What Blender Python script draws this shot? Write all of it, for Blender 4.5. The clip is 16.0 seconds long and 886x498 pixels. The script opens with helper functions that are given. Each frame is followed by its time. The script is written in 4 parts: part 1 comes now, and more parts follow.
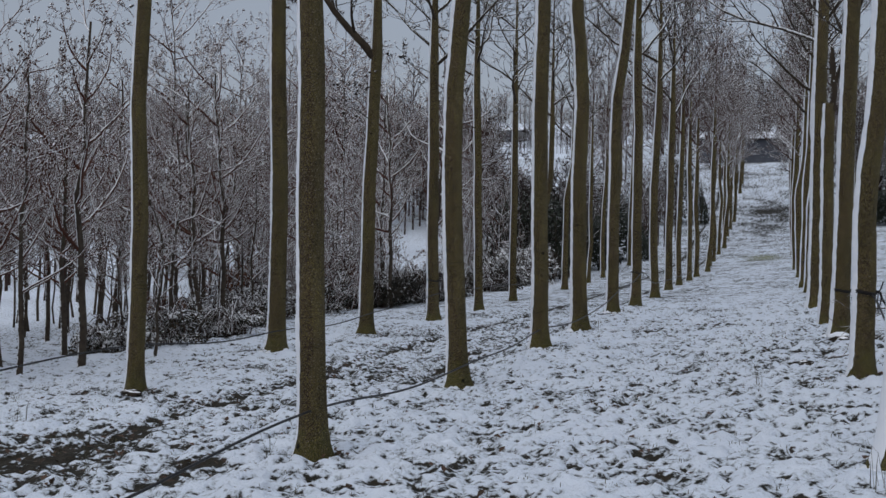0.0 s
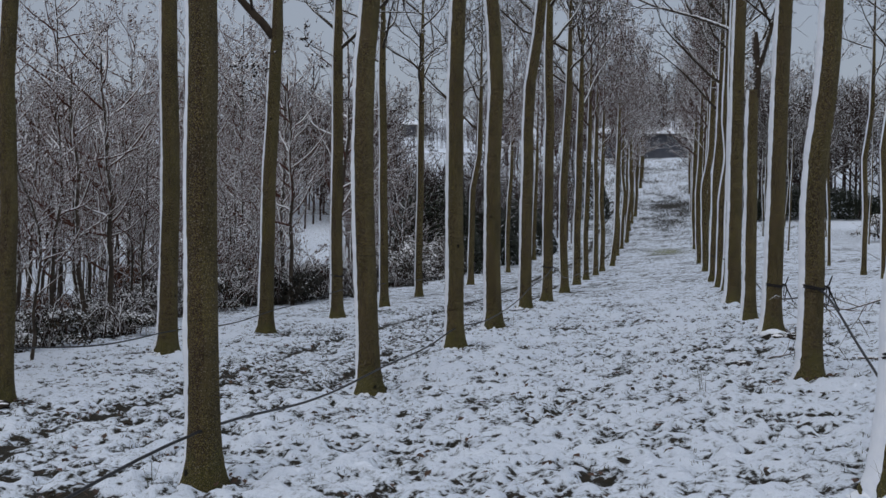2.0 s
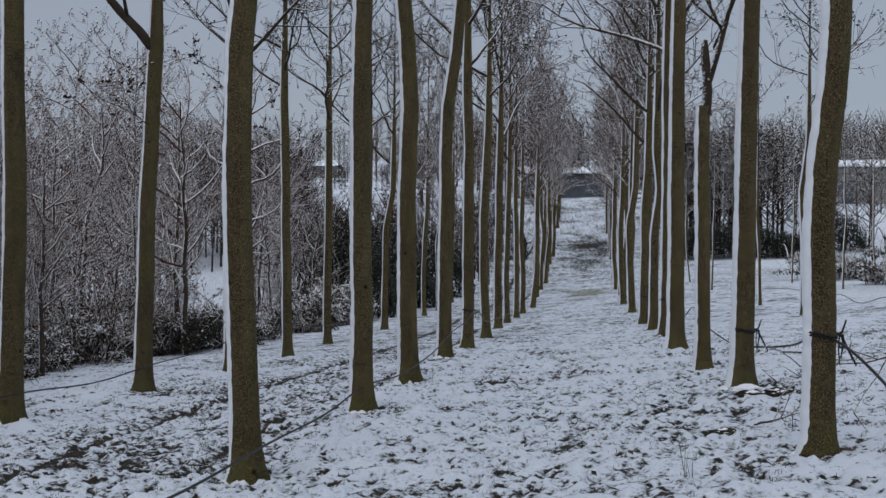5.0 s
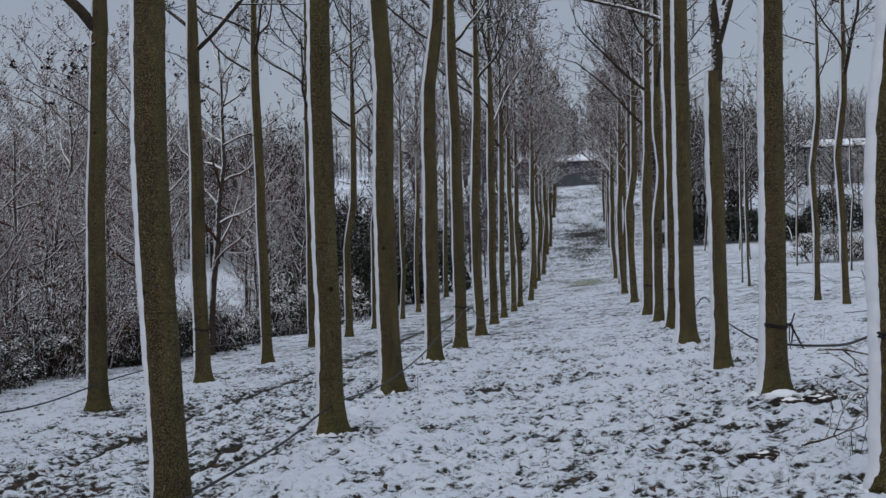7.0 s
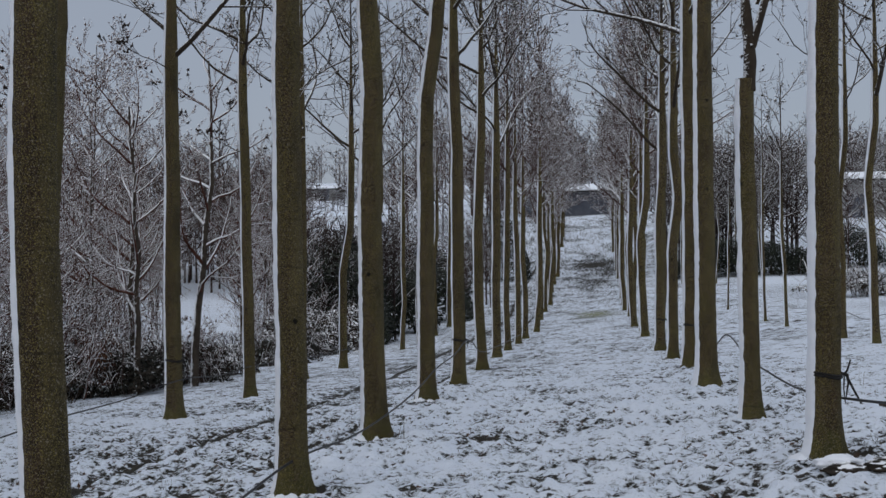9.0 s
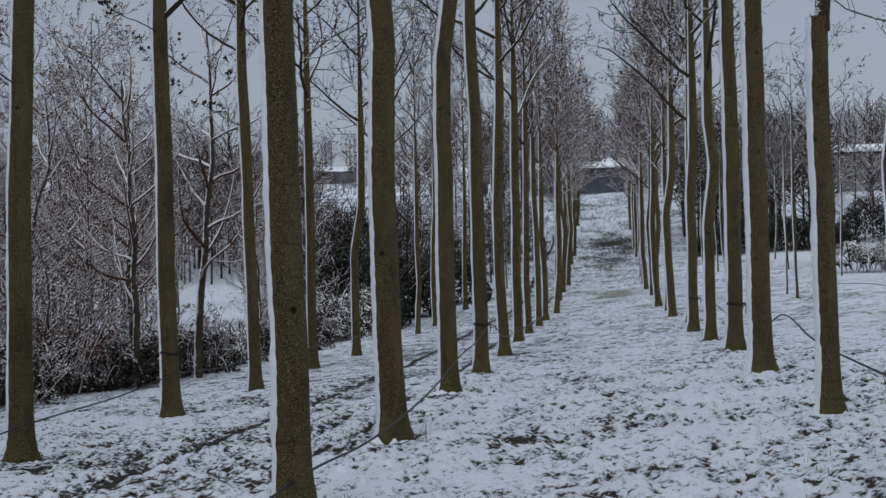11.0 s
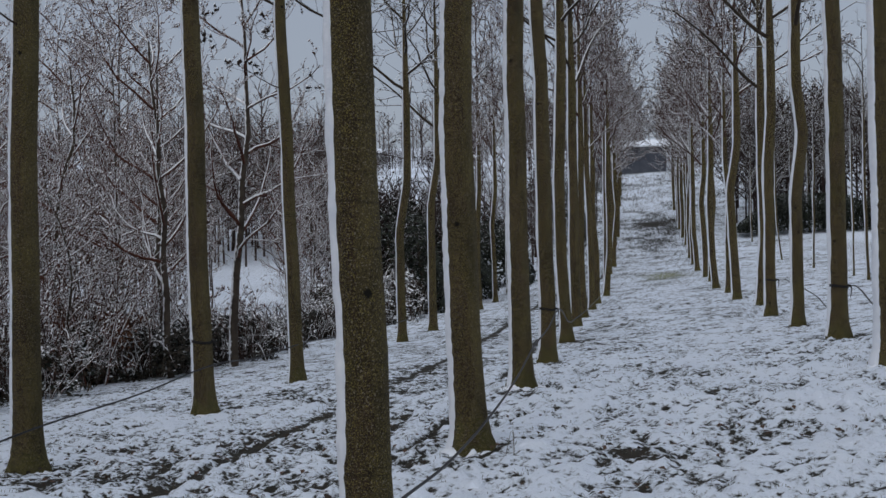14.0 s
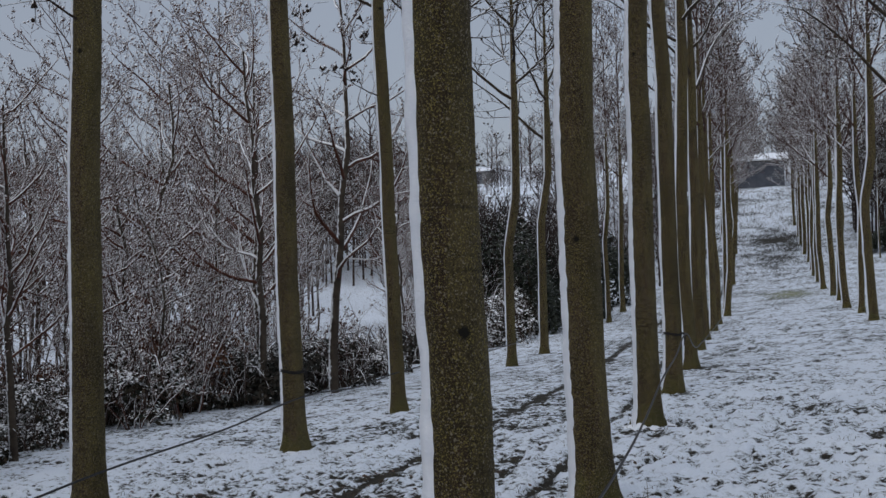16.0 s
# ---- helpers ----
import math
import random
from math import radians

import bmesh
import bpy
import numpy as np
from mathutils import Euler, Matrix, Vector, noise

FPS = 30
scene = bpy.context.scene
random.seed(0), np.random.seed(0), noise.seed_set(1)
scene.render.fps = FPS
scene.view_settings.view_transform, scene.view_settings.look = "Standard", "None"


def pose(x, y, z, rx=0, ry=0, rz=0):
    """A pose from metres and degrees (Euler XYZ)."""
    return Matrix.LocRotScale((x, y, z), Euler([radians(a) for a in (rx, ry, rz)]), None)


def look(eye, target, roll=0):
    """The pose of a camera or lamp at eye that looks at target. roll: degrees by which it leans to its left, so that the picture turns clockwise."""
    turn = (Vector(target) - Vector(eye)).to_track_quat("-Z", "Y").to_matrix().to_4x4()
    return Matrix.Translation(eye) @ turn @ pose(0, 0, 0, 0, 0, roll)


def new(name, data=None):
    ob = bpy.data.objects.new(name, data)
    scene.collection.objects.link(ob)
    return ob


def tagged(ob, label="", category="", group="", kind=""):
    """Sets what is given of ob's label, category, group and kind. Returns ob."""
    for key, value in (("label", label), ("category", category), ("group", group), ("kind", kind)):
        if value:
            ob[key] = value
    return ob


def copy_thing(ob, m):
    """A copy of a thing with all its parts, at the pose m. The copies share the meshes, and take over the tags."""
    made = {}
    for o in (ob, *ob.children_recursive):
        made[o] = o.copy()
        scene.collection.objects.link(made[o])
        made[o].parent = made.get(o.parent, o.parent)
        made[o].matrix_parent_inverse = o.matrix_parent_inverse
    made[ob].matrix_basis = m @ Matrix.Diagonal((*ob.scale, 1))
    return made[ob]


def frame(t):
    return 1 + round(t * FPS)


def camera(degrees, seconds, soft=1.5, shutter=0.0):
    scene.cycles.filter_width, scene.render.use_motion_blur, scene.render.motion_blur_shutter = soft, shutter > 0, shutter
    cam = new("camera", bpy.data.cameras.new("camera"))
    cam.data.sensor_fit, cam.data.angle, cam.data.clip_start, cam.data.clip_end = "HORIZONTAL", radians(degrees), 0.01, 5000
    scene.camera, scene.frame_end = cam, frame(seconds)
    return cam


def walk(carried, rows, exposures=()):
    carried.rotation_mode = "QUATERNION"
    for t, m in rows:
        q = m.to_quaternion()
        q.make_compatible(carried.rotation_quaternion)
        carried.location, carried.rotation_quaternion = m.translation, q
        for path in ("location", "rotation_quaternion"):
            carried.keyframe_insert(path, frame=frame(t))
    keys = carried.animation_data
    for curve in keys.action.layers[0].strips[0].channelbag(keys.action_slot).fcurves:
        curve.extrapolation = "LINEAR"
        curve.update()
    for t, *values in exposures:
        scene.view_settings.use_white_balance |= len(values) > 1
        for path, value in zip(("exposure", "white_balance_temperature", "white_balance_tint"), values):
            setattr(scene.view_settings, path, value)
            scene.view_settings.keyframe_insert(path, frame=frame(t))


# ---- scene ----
cam = camera(41.8, 16.0, soft=1.5)
PATH = [
    (0, (1.29, -0.084, 1.55), (0.724, 1.833, 1.495), 0.8),
    (0.5, (1.203, 0.095, 1.548), (0.679, 2.025, 1.498), 0.8),
    (1, (1.042, 0.36, 1.524), (0.577, 2.304, 1.476), 0.9),
    (1.5, (0.943, 0.673, 1.509), (0.521, 2.627, 1.457), 0.8),
    (2, (0.866, 1.031, 1.486), (0.467, 2.99, 1.425), 0.9),
    (2.5, (0.734, 1.367, 1.473), (0.391, 3.337, 1.424), 0.8),
    (3, (0.668, 1.752, 1.453), (0.331, 3.723, 1.428), 0.9),
    (3.5, (0.571, 2.206, 1.421), (0.265, 4.182, 1.425), 0.7),
    (4, (0.519, 2.648, 1.404), (0.24, 4.629, 1.417), 0.6),
    (4.5, (0.479, 3.078, 1.404), (0.209, 5.06, 1.426), 0.6),
    (5, (0.475, 3.532, 1.397), (0.219, 5.515, 1.411), 0.5),
    (7.5, (0.429, 5.684, 1.4), (0.176, 7.668, 1.403), -1.5),
    (8, (0.427, 6.101, 1.418), (0.171, 8.085, 1.455), -1.3),
    (8.5, (0.401, 6.531, 1.407), (0.138, 8.513, 1.465), -0.9),
    (9, (0.386, 6.94, 1.387), (0.122, 8.922, 1.439), -0.4),
    (11.5, (-0.04, 8.916, 1.351), (-0.334, 10.894, 1.371), -1.7),
    (12, (-0.129, 9.237, 1.357), (-0.442, 11.212, 1.38), -1.6),
    (12.5, (-0.261, 9.52, 1.34), (-0.592, 11.492, 1.36), -1.6),
    (13, (-0.407, 9.827, 1.321), (-0.768, 11.794, 1.334), -1.5),
    (13.5, (-0.566, 10.142, 1.308), (-0.928, 12.109, 1.315), -1.4),
    (14, (-0.665, 10.446, 1.284), (-1.006, 12.417, 1.277), -1.5),
    (14.5, (-0.729, 10.81, 1.297), (-1.032, 12.787, 1.29), -1.4),
    (15, (-0.824, 11.163, 1.306), (-1.119, 13.141, 1.311), -1.7),
    (15.5, (-0.884, 11.518, 1.294), (-1.321, 13.47, 1.307), -1.7),
    (16, (-0.958, 11.848, 1.292), (-1.481, 13.778, 1.322), -1.8),
]
walk(cam, [(t, look(eye, target, roll)) for t, eye, target, roll in PATH])

# overcast winter light: even grey sky, one wide soft sun
world = bpy.data.worlds.new("overcast")
scene.world = world
world.use_nodes = True
wn, wl = world.node_tree.nodes, world.node_tree.links
wn.clear()
sky = wn.new("ShaderNodeTexSky")
sky.sky_type, sky.sun_disc = "NISHITA", False
sky.sun_elevation, sky.sun_rotation = radians(32), radians(200)
sky.air_density, sky.dust_density = 1.0, 3.0
bg_sky, bg_cloud, both, w_out = wn.new("ShaderNodeBackground"), wn.new("ShaderNodeBackground"), wn.new("ShaderNodeAddShader"), wn.new("ShaderNodeOutputWorld")
bg_sky.inputs["Strength"].default_value = 0.02
bg_cloud.inputs["Color"].default_value = (0.262, 0.290, 0.350, 1)
bg_cloud.inputs["Strength"].default_value = 1.0
wl.new(sky.outputs["Color"], bg_sky.inputs["Color"])
wl.new(bg_sky.outputs[0], both.inputs[0])
wl.new(bg_cloud.outputs[0], both.inputs[1])
wl.new(both.outputs[0], w_out.inputs["Surface"])
sun_data = bpy.data.lights.new("sun", "SUN")
sun_data.energy, sun_data.angle, sun_data.color = 1.34, radians(80), (0.94, 0.96, 0.99)
sun = new("sun", sun_data)
sun.matrix_world = look((0, 0, 30), (3, 6, 0))

# ---------------------------------------------------------------- materials


def material(name, rough=0.8):
    m = bpy.data.materials.new(name)
    m.use_nodes = True
    b = m.node_tree.nodes["Principled BSDF"]
    b.inputs["Roughness"].default_value = rough
    b.inputs["Specular IOR Level"].default_value = 0.25
    return m, m.node_tree.nodes, m.node_tree.links, b


def noise_node(n, l, scale, detail=4.0, stretch=None, rough=0.6, src=None):
    src = src or n.new("ShaderNodeTexCoord").outputs["Object"]
    t = n.new("ShaderNodeTexNoise")
    t.inputs["Scale"].default_value, t.inputs["Detail"].default_value, t.inputs["Roughness"].default_value = scale, detail, rough
    if stretch:
        mp = n.new("ShaderNodeMapping")
        mp.inputs["Scale"].default_value = stretch
        l.new(src, mp.inputs["Vector"])
        l.new(mp.outputs[0], t.inputs["Vector"])
    else:
        l.new(src, t.inputs["Vector"])
    return t.outputs["Fac"]


def ramp(n, l, src, stops):
    r = n.new("ShaderNodeValToRGB")
    e = r.color_ramp.elements
    while len(e) < len(stops):
        e.new(0.5)
    for el, (p, c) in zip(e, stops):
        el.position, el.color = p, (*c, 1) if len(c) == 3 else c
    l.new(src, r.inputs["Fac"])
    return r.outputs["Color"]


def step(n, l, src, lo, hi):
    r = n.new("ShaderNodeMapRange")
    r.inputs["From Min"].default_value, r.inputs["From Max"].default_value = lo, hi
    l.new(src, r.inputs["Value"])
    return r.outputs["Result"]


def mixed(n, l, fac, a, b):
    m = n.new("ShaderNodeMix")
    m.data_type = "RGBA"
    for src, i in ((fac, 0), (a, 6), (b, 7)):
        if isinstance(src, (tuple, float)):
            m.inputs[i].default_value = (*src, 1) if isinstance(src, tuple) else src
        else:
            l.new(src, m.inputs[i])
    return m.outputs[2]


def maths(n, l, op, a, b):
    m = n.new("ShaderNodeMath")
    m.operation = op
    for src, i in ((a, 0), (b, 1)):
        if isinstance(src, (int, float)):
            m.inputs[i].default_value = src
        else:
            l.new(src, m.inputs[i])
    return m.outputs[0]


def bump(n, l, b, height, strength, distance):
    u = n.new("ShaderNodeBump")
    u.inputs["Strength"].default_value, u.inputs["Distance"].default_value = strength, distance
    l.new(height, u.inputs["Height"])
    l.new(u.outputs[0], b.inputs["Normal"])


SNOW = (0.84, 0.86, 0.89)


def snow_cover(n, l, lo, hi, way=(-0.55, -0.15, 0.82), grain=40):
    """Where settled snow lies: on faces turned up and to windward."""
    g = n.new("ShaderNodeNewGeometry")
    d = n.new("ShaderNodeVectorMath")
    d.operation = "DOT_PRODUCT"
    d.inputs[1].default_value = way
    l.new(g.outputs["Normal"], d.inputs[0])
    ragged = maths(n, l, "MULTIPLY_ADD", noise_node(n, l, grain, 2), 1.6)
    ragged.node.inputs[2].default_value = -0.8
    return step(n, l, maths(n, l, "ADD", d.outputs["Value"], ragged), lo, hi)


def bark_material(name, dark, light, lichen, lichen_at, coarse=1.0):
    """Smooth young bark: dry and olive to leeward, soaked brown and speckled beside the clinging snow; knots, rings, moss; each tree its own."""
    m, n, l, b = material(name, 0.85)
    info, add = n.new("ShaderNodeObjectInfo"), n.new("ShaderNodeVectorMath")
    l.new(n.new("ShaderNodeTexCoord").outputs["Object"], add.inputs[0])
    l.new(maths(n, l, "MULTIPLY", info.outputs["Random"], 60.0), add.inputs[1])
    at = add.outputs[0]
    big = noise_node(n, l, 5.0, 5, (1, 1, 0.28), 0.65, at)
    grain = noise_node(n, l, 62 * coarse, 5, (1, 1, 0.6), 0.8, at)
    dry = ramp(n, l, big, [(0.34, dark), (0.5, tuple((p + q) / 2 for p, q in zip(dark, light))), (0.66, light)])
    dry = mixed(n, l, maths(n, l, "MULTIPLY", step(n, l, grain, 0.5, 0.62), 0.75), dry, tuple(0.35 * c for c in dark))
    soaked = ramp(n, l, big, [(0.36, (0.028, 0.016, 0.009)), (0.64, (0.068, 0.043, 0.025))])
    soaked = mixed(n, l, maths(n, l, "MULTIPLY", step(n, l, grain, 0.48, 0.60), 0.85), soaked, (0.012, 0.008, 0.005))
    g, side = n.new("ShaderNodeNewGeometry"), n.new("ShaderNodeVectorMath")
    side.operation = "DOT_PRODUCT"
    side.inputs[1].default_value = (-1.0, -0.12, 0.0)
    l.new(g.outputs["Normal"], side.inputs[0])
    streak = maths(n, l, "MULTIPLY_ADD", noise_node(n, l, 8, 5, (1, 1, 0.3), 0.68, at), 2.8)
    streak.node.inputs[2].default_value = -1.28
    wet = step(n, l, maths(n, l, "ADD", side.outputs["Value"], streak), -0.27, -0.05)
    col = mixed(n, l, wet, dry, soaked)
    moss = noise_node(n, l, 2.2, 4, (1, 1, 0.4), 0.6, at)
    col = mixed(n, l, maths(n, l, "MULTIPLY", step(n, l, moss, 0.52, 0.68), 0.5), col, (0.075, 0.064, 0.020))
    foot = n.new("ShaderNodeSeparateXYZ")
    l.new(n.new("ShaderNodeTexCoord").outputs["Object"], foot.inputs[0])
    up = maths(n, l, "MULTIPLY_ADD", noise_node(n, l, 9, 4, None, 0.6, at), -0.8)
    l.new(foot.outputs["Z"], up.node.inputs[2])
    col = mixed(n, l, maths(n, l, "MULTIPLY", step(n, l, up, -0.18, -0.34), 0.75), col, (0.060, 0.058, 0.016))
    spots = noise_node(n, l, 160 * coarse, 4, None, 0.75, at)
    patch = noise_node(n, l, 3.4, 4, (1, 1, 0.6), 0.6, at)
    rich = maths(n, l, "MULTIPLY_ADD", wet, 0.09)
    l.new(patch, rich.node.inputs[2])
    where = maths(n, l, "MULTIPLY", step(n, l, spots, 0.54, 0.59), step(n, l, rich, lichen_at, lichen_at + 0.22))
    col = mixed(n, l, where, col, lichen)
    pale = noise_node(n, l, 120 * coarse, 2, None, 0.6, at)
    col = mixed(n, l, maths(n, l, "MULTIPLY", step(n, l, pale, 0.60, 0.65), 0.8), col, (0.30, 0.26, 0.19))
    ringed = noise_node(n, l, 9, 3, (0.25, 0.25, 5.0), 0.6, at)
    col = mixed(n, l, maths(n, l, "MULTIPLY", step(n, l, ringed, 0.62, 0.72), 0.5), col, tuple(0.4 * c for c in dark))
    knot = n.new("ShaderNodeTexVoronoi")
    knot.inputs["Scale"].default_value = 3.2
    l.new(at, knot.inputs["Vector"])
    col = mixed(n, l, step(n, l, maths(n, l, "ADD", knot.outputs["Distance"], maths(n, l, "MULTIPLY", spots, 0.06)), 0.125, 0.085), col, (0.010, 0.008, 0.005))
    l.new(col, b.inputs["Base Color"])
    bump(n, l, b, maths(n, l, "SUBTRACT", spots, grain), 0.85, 0.014)
    return m


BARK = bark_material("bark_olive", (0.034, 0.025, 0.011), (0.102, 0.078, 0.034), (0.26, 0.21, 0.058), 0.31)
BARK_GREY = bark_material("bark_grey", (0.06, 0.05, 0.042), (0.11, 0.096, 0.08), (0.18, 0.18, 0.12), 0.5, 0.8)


def twig_material(name, a, b_, lo, hi, way=(-0.55, -0.15, 0.82), grain=40):
    m, n, l, b = material(name, 0.85)
    col = ramp(n, l, noise_node(n, l, 6, 3), [(0.35, a), (0.7, b_)])
    l.new(mixed(n, l, snow_cover(n, l, lo, hi, way, grain), col, SNOW), b.inputs["Base Color"])
    return m


WOOD_BARK = twig_material("wood_bark", (0.040, 0.030, 0.022), (0.085, 0.066, 0.048), 0.62, 0.82, (-0.93, -0.36, 0.1), 12)
FAR_TWIG = twig_material("far_twig", (0.034, 0.020, 0.016), (0.066, 0.038, 0.030), 0.50, 0.80, grain=6)
WIND = (-0.68, -0.46, 0.57)
COPSE_TWIG = twig_material("copse_twig", (0.022, 0.015, 0.013), (0.052, 0.032, 0.027), 0.62, 0.84, grain=7)
TWIG = twig_material("twig_snowy", (0.046, 0.019, 0.012), (0.112, 0.047, 0.029), 0.28, 0.48, WIND)
TWIG_RED = twig_material("twig_snowy_reddish", (0.052, 0.019, 0.012), (0.122, 0.046, 0.028), 0.30, 0.50, WIND)
TWIG_LANE = twig_material("twig_lane", (0.042, 0.022, 0.017), (0.092, 0.046, 0.034), 0.38, 0.62, grain=15)
STEM = twig_material("bramble_stem", (0.030, 0.019, 0.015), (0.075, 0.044, 0.035), 0.34, 0.6, grain=5)
SEEDS = twig_material("seed_bunches", (0.020, 0.013, 0.010), (0.048, 0.030, 0.021), 0.62, 0.82)
LIMB = twig_material("limb_snowy", (0.028, 0.020, 0.014), (0.058, 0.043, 0.028), 0.54, 0.72)

SNOW_CRUST, n, l, b = material("snow_crust", 0.7)
l.new(ramp(n, l, noise_node(n, l, 14, 4), [(0.3, (0.76, 0.80, 0.87)), (0.7, (0.84, 0.87, 0.92))]), b.inputs["Base Color"])
b.inputs["Subsurface Weight"].default_value = 0.0
bump(n, l, b, noise_node(n, l, 70, 4), 0.5, 0.012)

GROUND, n, l, b = material("snow_over_grass", 0.75)
depth = n.new("ShaderNodeAttribute")
depth.attribute_name = "snow_depth"
green = n.new("ShaderNodeAttribute")
green.attribute_name = "grass"
lumps = noise_node(n, l, 15, 3, (1, 1, 1), 0.55)
finer = noise_node(n, l, 34, 4, None, 0.7)
grain = noise_node(n, l, 120, 3, None, 0.7)
tuft = maths(n, l, "MULTIPLY_ADD", lumps, 1.8)
tuft.node.inputs[2].default_value = -0.9
tuft2 = maths(n, l, "MULTIPLY_ADD", finer, 0.9)
tuft2.node.inputs[2].default_value = -0.45
cover = maths(n, l, "ADD", depth.outputs["Fac"], maths(n, l, "ADD", tuft, tuft2))
litter = ramp(n, l, noise_node(n, l, 14, 5, None, 0.75), [(0.36, (0.007, 0.006, 0.004)), (0.48, (0.014, 0.012, 0.008)), (0.62, (0.032, 0.022, 0.014))])
litter = mixed(n, l, step(n, l, grain, 0.45, 0.75), litter, (0.027, 0.025, 0.012))
turf = ramp(n, l, finer, [(0.35, (0.16, 0.18, 0.07)), (0.7, (0.42, 0.43, 0.30))])
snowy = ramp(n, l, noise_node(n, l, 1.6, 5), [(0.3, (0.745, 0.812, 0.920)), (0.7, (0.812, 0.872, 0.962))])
sparse = maths(n, l, "MULTIPLY", step(n, l, grain, 0.52, 0.72), step(n, l, cover, 0.55, 0.1))
snowy = mixed(n, l, maths(n, l, "MULTIPLY", sparse, 0.15), snowy, (0.26, 0.26, 0.19))
col = mixed(n, l, green.outputs["Fac"], litter, turf)
# grey-blue gaps between lumps: thin snow, plus their shade put into the colour
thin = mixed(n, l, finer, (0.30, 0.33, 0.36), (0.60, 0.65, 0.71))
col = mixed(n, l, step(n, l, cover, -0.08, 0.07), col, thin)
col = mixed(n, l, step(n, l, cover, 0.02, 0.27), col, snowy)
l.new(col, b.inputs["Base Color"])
top = n.new("ShaderNodeClamp")
top.inputs["Min"].default_value, top.inputs["Max"].default_value = -0.15, 0.8
l.new(cover, top.inputs["Value"])
bump(n, l, b, maths(n, l, "ADD", top.outputs[0], maths(n, l, "MULTIPLY", finer, 0.3)), 0.75, 0.045)


def leaf_material(name, a, b_, lo, hi, grain=15):
    m, n, l, b = material(name, 0.6)
    info = n.new("ShaderNodeNewGeometry")
    col = ramp(n, l, info.outputs["Random Per Island"], [(0.2, a), (0.8, b_)])
    l.new(mixed(n, l, snow_cover(n, l, lo, hi, (-0.2, -0.1, 0.97), grain), col, SNOW), b.inputs["Base Color"])
    return m


BRAMBLE = leaf_material("bramble_leaf", (0.012, 0.016, 0.009), (0.060, 0.040, 0.024), 0.52, 0.68, 2.5)
BRAMBLE_DARK = leaf_material("bramble_leaf_dark", (0.010, 0.012, 0.008), (0.034, 0.026, 0.018), 0.86, 1.02, 3.0)
EVERGREEN = leaf_material("evergreen_leaf", (0.010, 0.014, 0.010), (0.028, 0.034, 0.02), 0.98, 1.2)
RUSSET = leaf_material("russet_leaf", (0.085, 0.036, 0.020), (0.16, 0.070, 0.036), 0.86, 1.05)
BLADE = leaf_material("grass_blade", (0.03, 0.033, 0.014), (0.10, 0.085, 0.045), 1.5, 1.7)


def plain(name, a, b_, scale, rough=0.8, metal=0.0):
    m, n, l, b = material(name, rough)
    f = noise_node(n, l, scale, 5)
    l.new(ramp(n, l, f, [(0.3, a), (0.7, b_)]), b.inputs["Base Color"])
    b.inputs["Metallic"].default_value = metal
    bump(n, l, b, f, 0.3, 0.01)
    return m


HOSE = plain("black_polyethylene", (0.012, 0.012, 0.013), (0.03, 0.03, 0.032), 30, 0.45)
TIE = plain("rubber_strap", (0.012, 0.011, 0.011), (0.028, 0.026, 0.025), 25, 0.7)
DEADWOOD = twig_material("dead_branch", (0.05, 0.036, 0.026), (0.11, 0.08, 0.055), 0.55, 0.8)
CLADDING = plain("slate_blue_cladding", (0.070, 0.080, 0.100), (0.110, 0.120, 0.145), 1.5, 0.6)
RENDERED = plain("grey_render", (0.20, 0.20, 0.20), (0.28, 0.28, 0.27), 1.2)
DARK = plain("dark_opening", (0.015, 0.017, 0.02), (0.025, 0.027, 0.03), 3, 0.3)

# ---------------------------------------------------------------- mesh helpers


class Shape:
    """Gathers tubes and quads, then becomes one mesh."""

    def __init__(self):
        self.v, self.f, self.count = [], [], 0

    def add(self, verts, faces):
        self.v.append(np.asarray(verts, float))
        self.f.append(np.asarray(faces, int) + self.count)
        self.count += len(verts)

    def tube(self, pts, radii, sides=5):
        p, r = np.asarray(pts, float), np.asarray(radii, float)
        d = np.gradient(p, axis=0)
        d /= np.linalg.norm(d, axis=1)[:, None] + 1e-9
        ref = np.array([1.0, 0.0, 0.0]) if abs(d[0, 0]) < 0.8 else np.array([0.0, 1.0, 0.0])
        a = np.cross(d, ref)
        a /= np.linalg.norm(a, axis=1)[:, None] + 1e-9
        c = np.cross(d, a)
        th = np.linspace(0, 2 * math.pi, sides, endpoint=False)
        ring = a[:, None] * np.cos(th)[None, :, None] + c[:, None] * np.sin(th)[None, :, None]
        v = p[:, None] + ring * (r[:, None, None] if r.ndim == 1 else r[..., None])
        k, j = np.meshgrid(np.arange(len(p) - 1), np.arange(sides), indexing="ij")
        j2 = (j + 1) % sides
        f = np.stack([k * sides + j, k * sides + j2, (k + 1) * sides + j2, (k + 1) * sides + j], -1).reshape(-1, 4)
        self.add(v.reshape(-1, 3), f)

    def tuft(self, at, way, size, fat=0.4):
        """A small bud or seed cluster: a stretched three-sided drop."""
        at, w = np.asarray(at, float), np.asarray(way, float)
        w = w / (np.linalg.norm(w) + 1e-9)
        s = np.cross(w, (0.3, 0.9, 0.1))
        s /= np.linalg.norm(s) + 1e-9
        u = np.cross(w, s)
        m = at + w * size * 0.3
        q = [m + s * size * fat, m + (u * 0.87 - s * 0.5) * size * fat, m - (u * 0.87 + s * 0.5) * size * fat, at + w * size]
        self.add(q, [(0, 2, 1, 1), (3, 0, 1, 1), (3, 1, 2, 2), (3, 2, 0, 0)])

    def arrays(self):
        return np.concatenate(self.v), np.concatenate(self.f)

    def mesh(self, name, mat, smooth=True):
        v, f = self.arrays()
        return mesh_of(name, v, f, mat, smooth)


